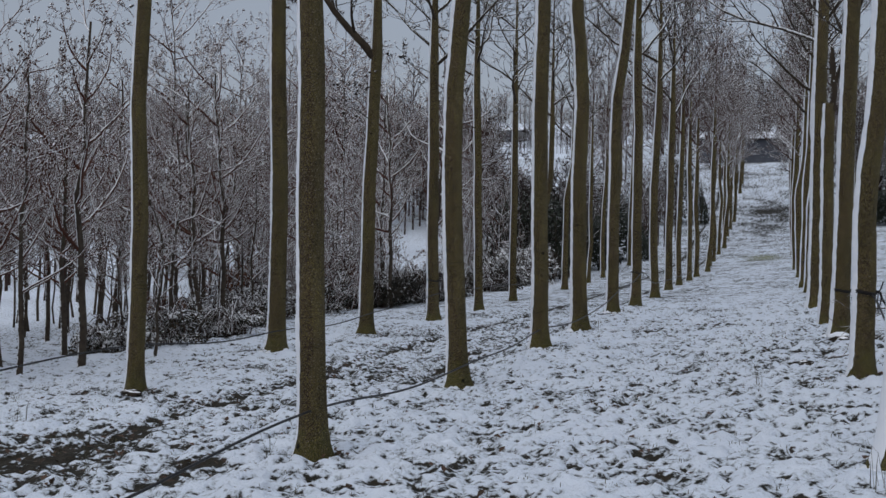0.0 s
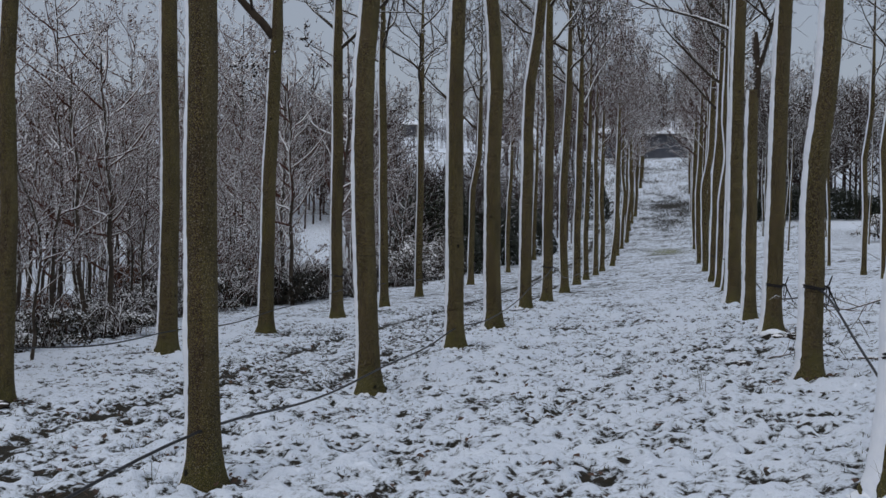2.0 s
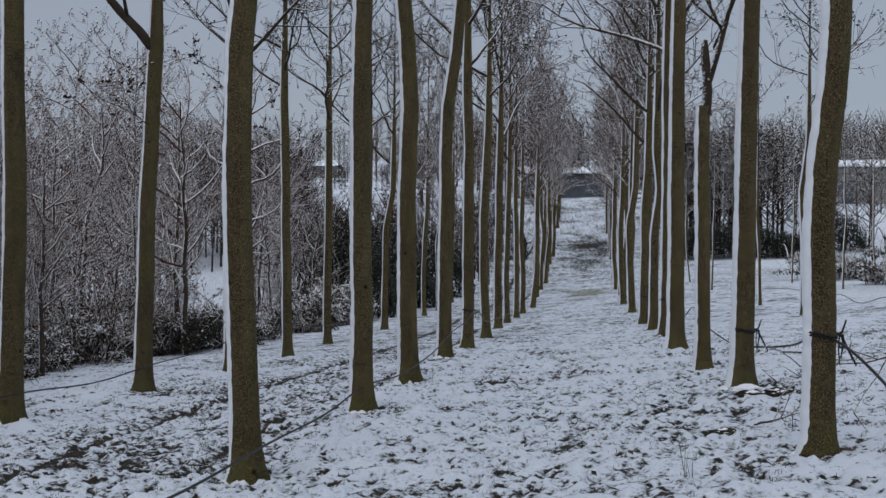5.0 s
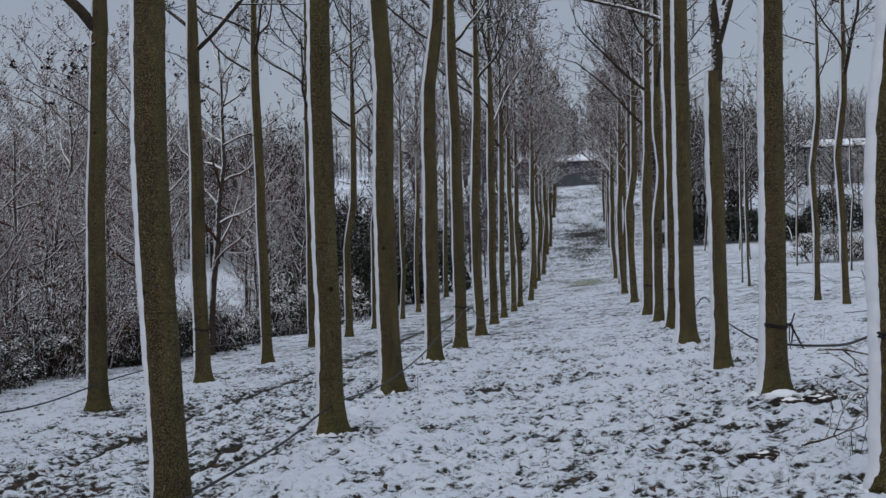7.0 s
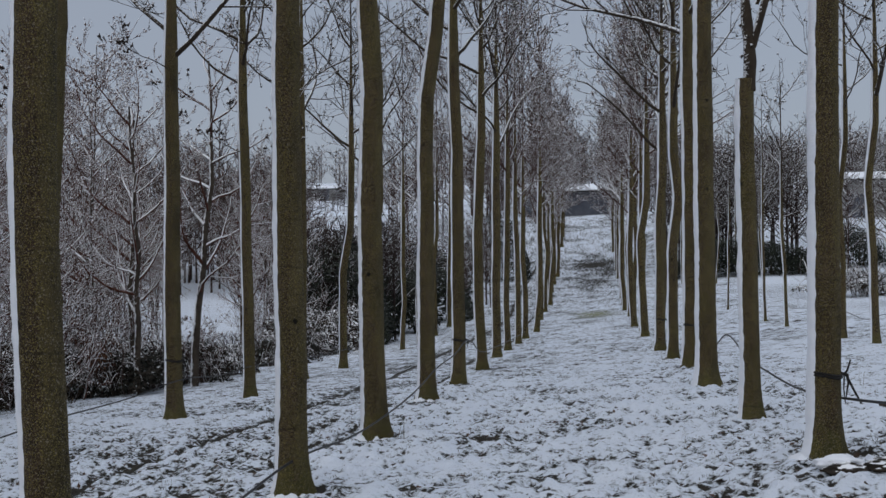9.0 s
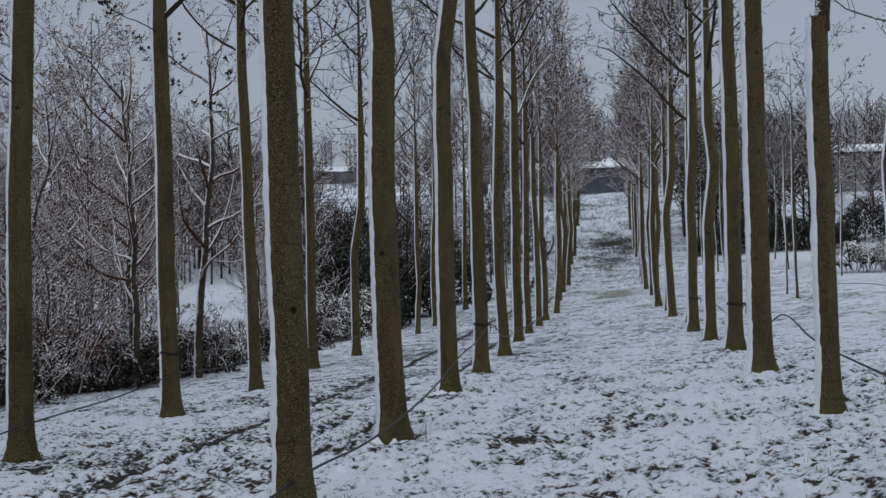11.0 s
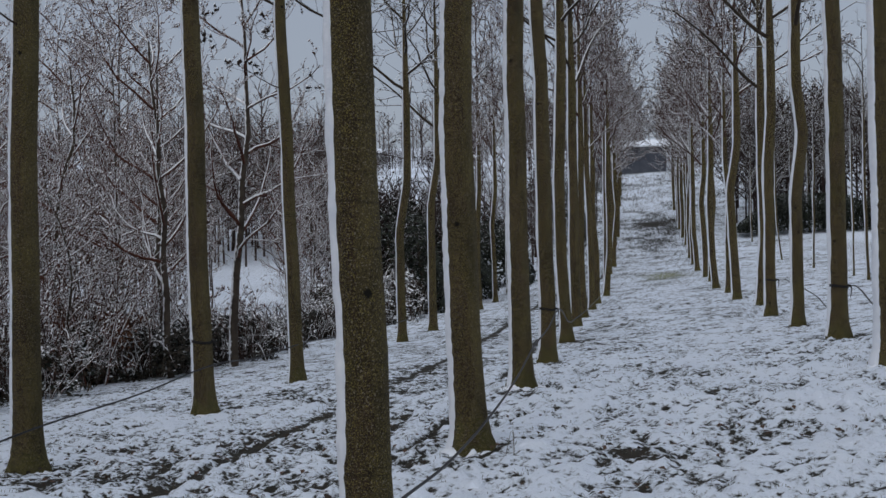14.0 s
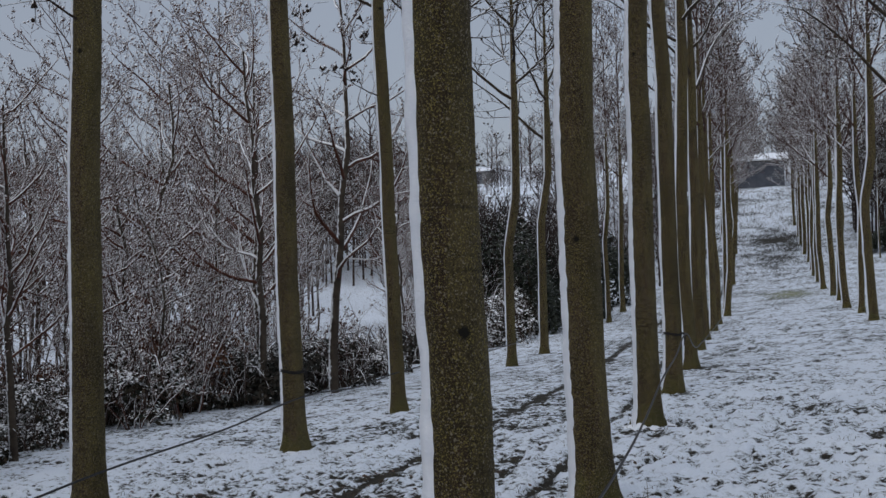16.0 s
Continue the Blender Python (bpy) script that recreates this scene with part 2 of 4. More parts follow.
def mesh_of(name, v, f, mat, smooth=True):
    """A mesh from vertex and quad arrays; a quad whose last two corners agree is a triangle."""
    me = bpy.data.meshes.new(name)
    tri = f[:, 2] == f[:, 3]
    sizes = np.where(tri, 3, 4)
    keep = np.ones(f.shape, bool)
    keep[tri, 3] = False
    loops = f[keep]
    me.vertices.add(len(v))
    me.vertices.foreach_set("co", v.astype(np.float32).ravel())
    me.loops.add(len(loops))
    me.loops.foreach_set("vertex_index", loops.astype(np.int32))
    me.polygons.add(len(f))
    me.polygons.foreach_set("loop_start", np.r_[0, np.cumsum(sizes)[:-1]].astype(np.int32))
    me.polygons.foreach_set("use_smooth", np.full(len(f), smooth))
    me.update(calc_edges=True)
    me.materials.append(mat)
    return me


def part(name, me, parent, label=""):
    ob = new(name, me)
    ob.parent = parent
    return tagged(ob, label)


def lattice(seed):
    return np.random.RandomState(seed).rand(256, 256)


def value_noise(x, y, size, seed):
    """Smooth noise between 0 and 1 with features of that many metres."""
    t = lattice(seed)
    u, w = x / size + 1000.0, y / size + 1000.0
    i, j = np.floor(u).astype(int), np.floor(w).astype(int)
    a, c = u - i, w - j
    a, c = a * a * (3 - 2 * a), c * c * (3 - 2 * c)
    g = lambda p, q: t[p % 256, q % 256]
    return (g(i, j) * (1 - a) + g(i + 1, j) * a) * (1 - c) + (g(i, j + 1) * (1 - a) + g(i + 1, j + 1) * a) * c


# ---------------------------------------------------------------- plan of the rows

def swerve(seed):
    rng = np.random.RandomState(seed)
    a, b_, c = rng.normal(0, 0.07, 3)
    return [(0, 0, 0), (1.6, a, 0), (3.0, a + b_, 0.03), (4.2, a + c, 0), (12, a + c + 0.1, 0)]


# rows of the plantation: x, y, diameter, trunk bends, crown height, crown kind
ROW_A = [
    (-1.935, 7.62, 0.195, [(0, 0, 0), (1.2, -0.03, 0), (3, -0.05, 0), (12, -0.1, 0)], 5.4, 0),
    (-2.065, 11.94, 0.21, [(0, 0, 0), (1, -0.045, 0), (2.3, -0.085, 0), (3.2, -0.08, 0), (3.7, -0.04, 0), (4.4, 0.02, 0), (12, 0.15, 0)], 5.6, 1),
    (-1.92, 15.56, 0.218, [(0, 0, 0), (2, -0.02, 0), (3, -0.04, 0), (5, -0.02, 0), (12, 0.05, 0)], 5.8, 3),
    (-2.06, 19.6, 0.265, [(0, 0, 0), (1, -0.035, 0), (2.5, -0.055, 0), (3.8, -0.01, 0), (4.7, -0.06, 0), (5.4, -0.14, 0), (12, -0.2, 0)], 6.0, 0),
    (-2.04, 23.37, 0.235, [(0, 0, 0), (3.4, 0.0, 0), (4.3, 0.03, 0), (5.2, 0.17, 0), (6.2, 0.25, 0), (12, 0.3, 0)], 6.2, 2),
    (-2.095, 27.65, 0.235, [(0, 0, 0), (4.2, 0.0, 0), (5.4, -0.06, 0), (12, -0.1, 0)], 5.8, 1),
    (-2.1, 31.95, 0.22, [(0, 0, 0), (1.5, -0.06, 0), (3, -0.08, 0), (5, 0.02, 0), (12, 0.1, 0)], 5.4, 3),
]
ROW_B = [
    (-5.79, 11.57, 0.185, [(0, 0, 0), (1.9, 0.06, 0), (3.2, 0.02, 0), (4.6, 0.1, 0), (12, 0.1, 0)], 5.4, 2),
    (-6.0, 15.85, 0.26, [(0, 0, 0), (2, 0.04, 0), (5, -0.02, 0), (12, -0.05, 0)], 5.6, 1),
    (-6.05, 19.87, 0.25, [(0, 0, 0), (2, 0.02, 0), (4.3, 0.10, 0), (4.9, 0.13, 0), (6.0, 0.30, 0), (12, 0.6, 0)], 5.0, 4),
    (-5.985, 23.88, 0.25, [(0, 0, 0), (2, -0.03, 0), (5, -0.05, 0), (12, 0, 0)], 5.4, 0),
    (-5.91, 27.49, 0.205, [(0, 0, 0), (2.5, -0.06, 0), (5.5, -0.12, 0), (12, -0.1, 0)], 5.6, 3),
    (-6.13, 32.15, 0.20, [(0, 0, 0), (5, 0.0, 0), (12, 0, 0)], 5.5, 2),
    (-6.06, 36.0, 0.20, [(0, 0, 0), (2.4, 0.0, 0), (3.6, 0.2, 0), (12, 0.3, 0)], 5.2, 1),
    (-6.12, 40.2, 0.21, [(0, 0, 0), (3.2, 0.02, 0), (4.4, 0.24, 0), (12, 0.3, 0)], 5.2, 0),
]
ROW_R = [
    (1.97, 7.15, 0.24, [(0, 0, 0), (1, 0.03, 0), (2, 0.1, 0), (4, 0.25, 0), (12, 0.5, 0)], 5.5, 2),
    (2.03, 11.77, 0.205, [(0, 0, 0), (1.5, 0.0, 0), (2.0, 0.03, 0), (2.4, 0.07, 0), (2.8, 0.10, 0), (3.3, 0.12, 0), (12, 0.25, 0)], 5.6, 0),
    (1.98, 15.52, 0.215, [(0, 0, 0), (2, 0.02, 0), (4, 0.07, 0), (12, 0.12, 0)], 5.8, 1),
    (1.92, 19.07, 0.19, [(0, 0, 0), (3.3, -0.02, 0), (12, 0, 0)], 3.45, 5),
    (1.865, 23.32, 0.28, [(0, 0, 0), (5, 0.0, 0), (12, 0.1, 0)], 5.6, 3),
    (1.93, 26.95, 0.25, [(0, 0, 0), (4, 0.02, 0), (12, -0.1, 0)], 5.4, 2),
    (1.88, 30.8, 0.21, [(0, 0, 0), (2.2, 0.0, 0), (3.2, 0.14, 0), (4, 0.06, 0), (12, 0.1, 0)], 5.0, 0),
    (1.82, 34.5, 0.23, [(0, 0, 0), (3, 0.02, 0), (4, 0.1, 0), (12, 0.2, 0)], 5.0, 1),
]


# ---------------------------------------------------------------- ground

ALONG = ([-40, 0, 30, 44, 54, 64, 79, 97, 110, 125, 200, 350, 500, 900, 4000], [0.8, 0.115, -0.38, -0.58, -0.60, -0.28, 0.6, 3.25, 7.15, 8.5, 15, 30, 38, 44, 50])
ACROSS = ([-200, -60, -25, -10, -1.95, 8, 20, 45, 200], [-3.2, -2.2, -1.15, -0.465, 0.0, 0.845, 1.5, 2.2, 4.0])


def smooth_interp(x, nodes):
    """Piecewise line, rounded at its corners."""
    xs, ys = nodes
    w = np.clip(np.abs(np.asarray(x, float)) * 0.06, 1.5, 40)
    return sum(np.interp(np.asarray(x, float) + k * w, xs, ys) for k in (-1, -0.5, 0, 0.5, 1)) / 5


def slope(x, y):
    """The broad lie of the hillside."""
    x, y = np.asarray(x, float), np.asarray(y, float)
    fade = 1 - np.clip((y - 45) / 45, 0, 1) ** 2 * 0.75
    return smooth_interp(y, ALONG) + (smooth_interp(x, ACROSS) - 0.1658) * fade


# low mounds round some of the trunks: x, y, height
MOUNDS = [(-1.91, 15.56, 0.10), (-2.06, 19.6, 0.06), (-2.04, 23.37, 0.15), (-2.1, 27.65, 0.04), (-6.0, 15.85, 0.11), (-5.95, 19.87, 0.03), (1.98, 15.52, 0.12), (1.865, 23.32, 0.05), (1.93, 26.95, 0.065)]


def land(x, y):
    """Height of the bare ground."""
    z = slope(x, y)
    for mx, my, mh in MOUNDS:
        z = z + mh * np.exp(-((np.asarray(x) - mx) / 0.9) ** 2 - ((np.asarray(y) - my) / 1.1) ** 2)
    return z


def drift(x, a, b):
    return np.exp(-(((x - a) / b) ** 2))


def rut_a(y):
    return -4.15 + 0.18 * np.sin(y * 0.21 + 1.0)


def rut_b(y):
    return -2.68 + 0.1 * np.sin(y * 0.3)


thicket_spots = [(-9.5, 17.0, 1, 0.65), (-9.5, 18.7, 0, 0.7), (-9.3, 20.3, 1, 0.75), (-9.9, 21.9, 0, 0.75), (-10.3, 23.7, 1, 0.8), (-10.6, 25.4, 2, 0.7), (-10.6, 20.6, 3, 0.6), (-11.9, 26.8, 3, 0.95), (-11.2, 27.3, 0, 1.0), (-10.9, 29.0, 2, 1.0), (-10.9, 30.2, 3, 1.1),
                 (-9.9, 31.0, 4, 1.0), (-9.5, 32.8, 4, 1.05), (-9.3, 35.6, 0, 1.0), (-10.0, 37.8, 1, 0.9), (-9.2, 40.0, 4, 1.0), (-9.8, 42.5, 1, 1.0), (-9.6, 45.0, 2, 1.2), (-9.4, 48.2, 2, 1.3), (-9.4, 52, 0, 1.4), (-11.8, 33, 3, 1.1), (-12.3, 30.5, 0, 1.1), (-11.4, 35.0, 2, 0.9)]


def snow_depth(x, y):
    """How well the snow covers the turf: low where tufts, ruts and soil show, and under thickets to darken their shaded
    foot.
    """
    fine = np.clip((70 - y) / 24, 0.55, 1)
    d = 0.222 + fine * (0.56 * (value_noise(x, y, 0.10, 3) - 0.5) + 0.5 * (value_noise(x, y, 0.062, 2) - 0.5)) + 0.3 * (value_noise(x, y, 0.4, 4) - 0.5) * (0.3 + 0.7 * fine) + 0.2 * (value_noise(x, y, 1.3, 5) - 0.5)
    d += (1 - fine) * 0.6 * (value_noise(x * 0.5, y, 0.8, 14) - 0.62)
    wob = 0.6 + 0.8 * value_noise(x, y, 0.7, 6)
    patchy = wob * (0.35 + 1.2 * value_noise(x, y, 0.17, 12))
    d -= 0.62 * drift(x, rut_a(y), 0.075) * patchy + 0.58 * drift(x, rut_b(y), 0.06) * patchy
    d -= 0.12 * drift(x, -3.9, 1.7)
    d -= 0.17 * np.exp(-(((x + 4.3) / 1.3) ** 2 + ((y - 7.2) / 1.6) ** 2)) * wob
    d -= (0.42 * np.exp(-(((x - 0.2) / 1.5) ** 2 + ((y - 90) / 3.0) ** 2)) + 0.22 * np.exp(-(((y - 84) / 9) ** 2)) * drift(x, 0, 2.2)) * (0.5 + value_noise(x * 0.5, y, 0.9, 15))
    d -= 0.55 * np.clip(value_noise(x * 0.4 + y * 0.15, y, 1.6, 16) - 0.62, 0, 1) * np.clip((y - 97) / 3, 0, 1)
    d -= 0.42 * np.exp(-(((x - 0.2) / 1.0) ** 2 + ((y - 62) / 2.0) ** 2))
    d -= 0.40 * np.exp(-(((x + 0.83) / 0.32) ** 2 + ((y - 19.05) / 0.35) ** 2)) * wob
    d -= 0.12 * drift(y, 10.6, 1.2) * drift(x, 0.2, 1.5) + 0.05 * drift(x, 0.2, 1.2) * np.clip((16 - y) / 8, 0, 1)
    # snow taken off under each thicket: dark litter stands in for the overhang's shade
    for tx, ty, _, k in thicket_spots:
        d -= 0.8 * np.exp(-(((x - tx + 0.3) / (0.9 * k)) ** 4 + ((y - ty) / (0.9 * k)) ** 4))
    for tx, ty, dia, *_ in ROW_A + ROW_B + ROW_R:
        d -= 0.45 * np.exp(-(((x - tx - 0.10) / (dia * 0.5 + 0.13)) ** 2 + ((y - ty + 0.05) / (dia * 0.5 + 0.12)) ** 2)) * wob
    return d


xs = np.unique(np.r_[-2500, -1200, -600, -300, -160, np.arange(-110, -24, 4.0), np.arange(-24, -13, 0.5), np.arange(-13, -9, 0.2), np.arange(-9, -5.0, 0.10), np.arange(-5.0, 3.1, 0.037), np.arange(3.1, 9, 0.15), np.arange(9, 30, 0.7), np.arange(30, 110, 4.0), 160, 300, 600, 1200, 2500].round(3))
ys = np.unique(np.r_[-1500, -500, -150, -60, np.arange(-30, -4, 2.0), np.arange(-4, 3.6, 0.08), np.arange(3.6, 13, 0.037), np.arange(13, 22, 0.065), np.arange(22, 34, 0.13), np.arange(34, 64, 0.32), np.arange(64, 118, 0.5), np.arange(118, 130, 0.9), np.arange(130, 420, 8.0), np.arange(420, 900, 40), 1300, 2000, 3000, 4500].round(3))
gx, gy = np.meshgrid(xs, ys)
near = np.clip((26 - np.hypot(gx, np.maximum(gy - 8, 0))) / 10, 0, 1)
depth_map = snow_depth(gx, gy)
# where the sheet is coarse, only the broad changes of cover are kept
open_cover = np.clip(np.maximum(np.maximum((gx - 8) / 2, (-11.5 - gx) / 2), (-2.5 - gy) / 1.5), 0, 1)
depth_map = depth_map * (1 - open_cover) + (0.24 + 0.3 * (value_noise(gx, gy, 6.0, 11) - 0.5)) * open_cover
gz = land(gx, gy) + 0.05 * (value_noise(gx, gy, 1.3, 7) - 0.5) + near * (0.10 * np.clip(depth_map, -0.2, 0.7) - 0.035) + near * 0.062 * (value_noise(gx, gy, 0.13, 8) - 0.5) + near * 0.034 * (value_noise(gx, gy, 0.08, 10) - 0.5)
far = np.clip((gy - 140) / 200, 0, 1)
gz += far * 9 * (value_noise(gx, gy, 160, 9) - 0.5)
k, j = np.meshgrid(np.arange(len(ys) - 1), np.arange(len(xs) - 1), indexing="ij")
w = len(xs)
quads = np.stack([k * w + j, k * w + j + 1, (k + 1) * w + j + 1, (k + 1) * w + j], -1).reshape(-1, 4)
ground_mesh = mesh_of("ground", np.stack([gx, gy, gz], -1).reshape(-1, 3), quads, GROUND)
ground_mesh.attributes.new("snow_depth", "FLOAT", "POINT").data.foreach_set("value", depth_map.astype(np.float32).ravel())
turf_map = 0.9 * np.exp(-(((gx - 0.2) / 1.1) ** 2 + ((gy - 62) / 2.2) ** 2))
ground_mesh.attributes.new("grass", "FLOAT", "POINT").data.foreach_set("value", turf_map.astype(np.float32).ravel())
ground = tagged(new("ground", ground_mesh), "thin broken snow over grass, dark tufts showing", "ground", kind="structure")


def floor_at(x, y):
    return float(land(x, y))


# ---------------------------------------------------------------- plantation trees


def bent(points, h):
    """Sideways shift of a trunk at height h, from (height, dx, dy) knots."""
    hs, dx, dy = zip(*points)
    return np.array([np.interp(h, hs, dx), np.interp(h, hs, dy)]).T


def grow(shape, rng, start, way, length, radius, level, lift=0.5, sides=(7, 4, 3), kids=(7, 5), clots=1.2, least=0.0055, clot=(0.05, 0.11)):
    """One limb that curves upwards, with its side branches, as tubes; the finest twigs carry buds, seed bunches and clots of snow."""
    steps = (7, 3, 1)[level] if least < 0.03 else (4, 2, 1)[level]
    p, d = [np.array(start, float)], np.array(way, float)
    for q in range(steps):
        d = d + rng.normal(0, 0.13 + 0.06 * level, 3) + np.array([0, 0, lift * (0.3 + 1.4 * q / steps) / steps])
        d /= np.linalg.norm(d)
        p.append(p[-1] + d * length / steps)
    p = np.array(p)
    shape.tube(p, radius * np.linspace(1, 0.34, len(p)), sides[level])
    if level == 2:
        for _ in range(rng.poisson(clots)):
            f = rng.uniform(0.15, 1.0) * steps
            at = np.array([np.interp(f, np.arange(steps + 1), p[:, a]) for a in range(3)])
            shape.tuft(at, rng.normal(0, 0.45, 3) + np.array([0, 0, 0.7]), rng.uniform(*clot), rng.uniform(0.2, 0.36))
        return
    for i in range(kids[level]):
        f = rng.uniform(0.2, 0.98) if i else 0.99
        at = np.array([np.interp(f * steps, np.arange(steps + 1), p[:, a]) for a in range(3)])
        along = p[min(int(f * steps) + 1, steps)] - p[min(int(f * steps), steps - 1)]
        along /= np.linalg.norm(along) + 1e-9
        side = rng.normal(0, 1, 3)
        side -= along * (side @ along)
        side /= np.linalg.norm(side) + 1e-9
        w2 = along * rng.uniform(0.45, 0.9) + side * rng.uniform(0.55, 1.0) + np.array([0, 0, 0.1])
        w2 /= np.linalg.norm(w2)
        grow(shape, rng, at, w2, length * rng.uniform(0.30, 0.52) * (1.15 - 0.4 * f), max(radius * 0.42 * (1.1 - 0.5 * f), least), level + 1, lift, sides, kids, clots, least, clot)


def crown_mesh(seed, height=5.2, radius=0.085, limbs=9, forked=False, kids=(7, 5), least=0.0055, reach=1.0, low=0.02, mat=None, clots=1.0, clot=(0.05, 0.10), spread=1.0):
    rng = np.random.RandomState(seed)
    s = Shape()
    n = 12
    z = np.linspace(0, height, n)
    lead = np.c_[0 * z, 0 * z, z]
    s.tube(lead, radius * np.linspace(0.7, 0.12, n), 6)
    for i in range(limbs):
        h = height * (low + (0.82 - low) * (i + rng.uniform(0, 0.8)) / limbs)
        if forked and i == 0:
            h = 0.05
        a = i * 2.4 + rng.uniform(-0.5, 0.5)
        at = np.array([np.interp(h, z, lead[:, 0]), np.interp(h, z, lead[:, 1]), h])
        out = rng.uniform(0.55, 1.0) * (1.7 if i < 4 else 1.0) * spread
        w2 = np.array([math.cos(a) * out, math.sin(a) * out, 0.8])
        rr = radius * (0.8 if forked and i == 0 else rng.uniform(0.30, 0.50)) * (1 - 0.5 * h / height)
        if forked and i == 0:
            w2 = np.array([-0.62, 0.1, 0.95])
        grow(s, rng, at, w2 / np.linalg.norm(w2), reach * rng.uniform(1.5, 2.6) * (1.1 - 0.5 * h / height), rr, 0, kids=kids, least=least, clots=clots, clot=clot)
    return s.mesh("crown", mat or LIMB)


DENSE = dict(kids=(8, 5), least=0.0075, reach=1.15)
CROWNS = [crown_mesh(11, limbs=13, **DENSE), crown_mesh(12, 5.6, limbs=14, **DENSE), crown_mesh(13, 4.8, limbs=12, **DENSE), crown_mesh(14, 5.4, limbs=14, **DENSE), crown_mesh(15, 5.0, limbs=10, forked=True, low=0.25, **DENSE)]


def broken_crown():
    """A snapped stub with holes, and one living limb beside it."""
    rng = np.random.RandomState(19)
    s = Shape()
    z = np.array([0, 0.1, 0.3, 0.5, 0.7, 0.9, 1.0])
    s.tube(np.c_[0.03 + 0.02 * np.sin(z * 5), 0 * z, z], [0.075, 0.062, 0.066, 0.056, 0.06, 0.05, 0.035], 10)
    for h, a in ((0.35, 3.6), (0.55, 4.6), (0.68, 3.2), (0.45, 5.2)):
        s.tuft((0.03 + 0.05 * math.cos(a), 0.05 * math.sin(a), h), (math.cos(a), math.sin(a), 0.3), 0.05, 0.6)
    grow(s, rng, (0.07, 0, 0.45), (0.22, 0, 0.97), 3.2, 0.042, 0, 0.1)
    grow(s, rng, (0.12, 0, 0.9), (0.5, -0.2, 0.8), 2.0, 0.022, 0, 0.3)
    grow(s, rng, (0.15, 0, 1.3), (-0.3, 0.3, 0.9), 2.2, 0.02, 0, 0.3)
    return s.mesh("crown", LIMB)


CROWNS.append(broken_crown())
FAR_CROWNS = [crown_mesh(31 + i, 8.2, 0.08, 19, kids=(8, 5), least=0.012, reach=1.0, mat=TWIG_LANE, clots=1.0, clot=(0.05, 0.11), spread=0.68) for i in range(3)]
END_CROWNS = [crown_mesh(41 + i, 7.6, 0.08, 19, kids=(8, 5), least=0.013, reach=1.0, mat=TWIG_LANE, clots=1.2, clot=(0.06, 0.13), spread=1.02) for i in range(3)]
THIN_CROWNS = [crown_mesh(21, 4.2, 0.05, 9, reach=0.8), crown_mesh(22, 3.8, 0.05, 9, True, reach=0.8), crown_mesh(23, 4.5, 0.05, 9, reach=0.8)]


def seed_spray(seed, length):
    """A thin drooping shoot on a trunk, its twigs hung with dark seed bunches."""
    rng = np.random.RandomState(seed)
    s = Shape()
    grow(s, rng, (0, 0, 0), (0.95, 0.0, 0.1), length, 0.011, 0, 0.25, (5, 3, 3), (5, 3), 2.2, 0.005, (0.06, 0.12))
    return s.mesh("shoot", SEEDS)


SPRAYS = [seed_spray(81, 1.1), seed_spray(82, 0.8), seed_spray(83, 1.4)]


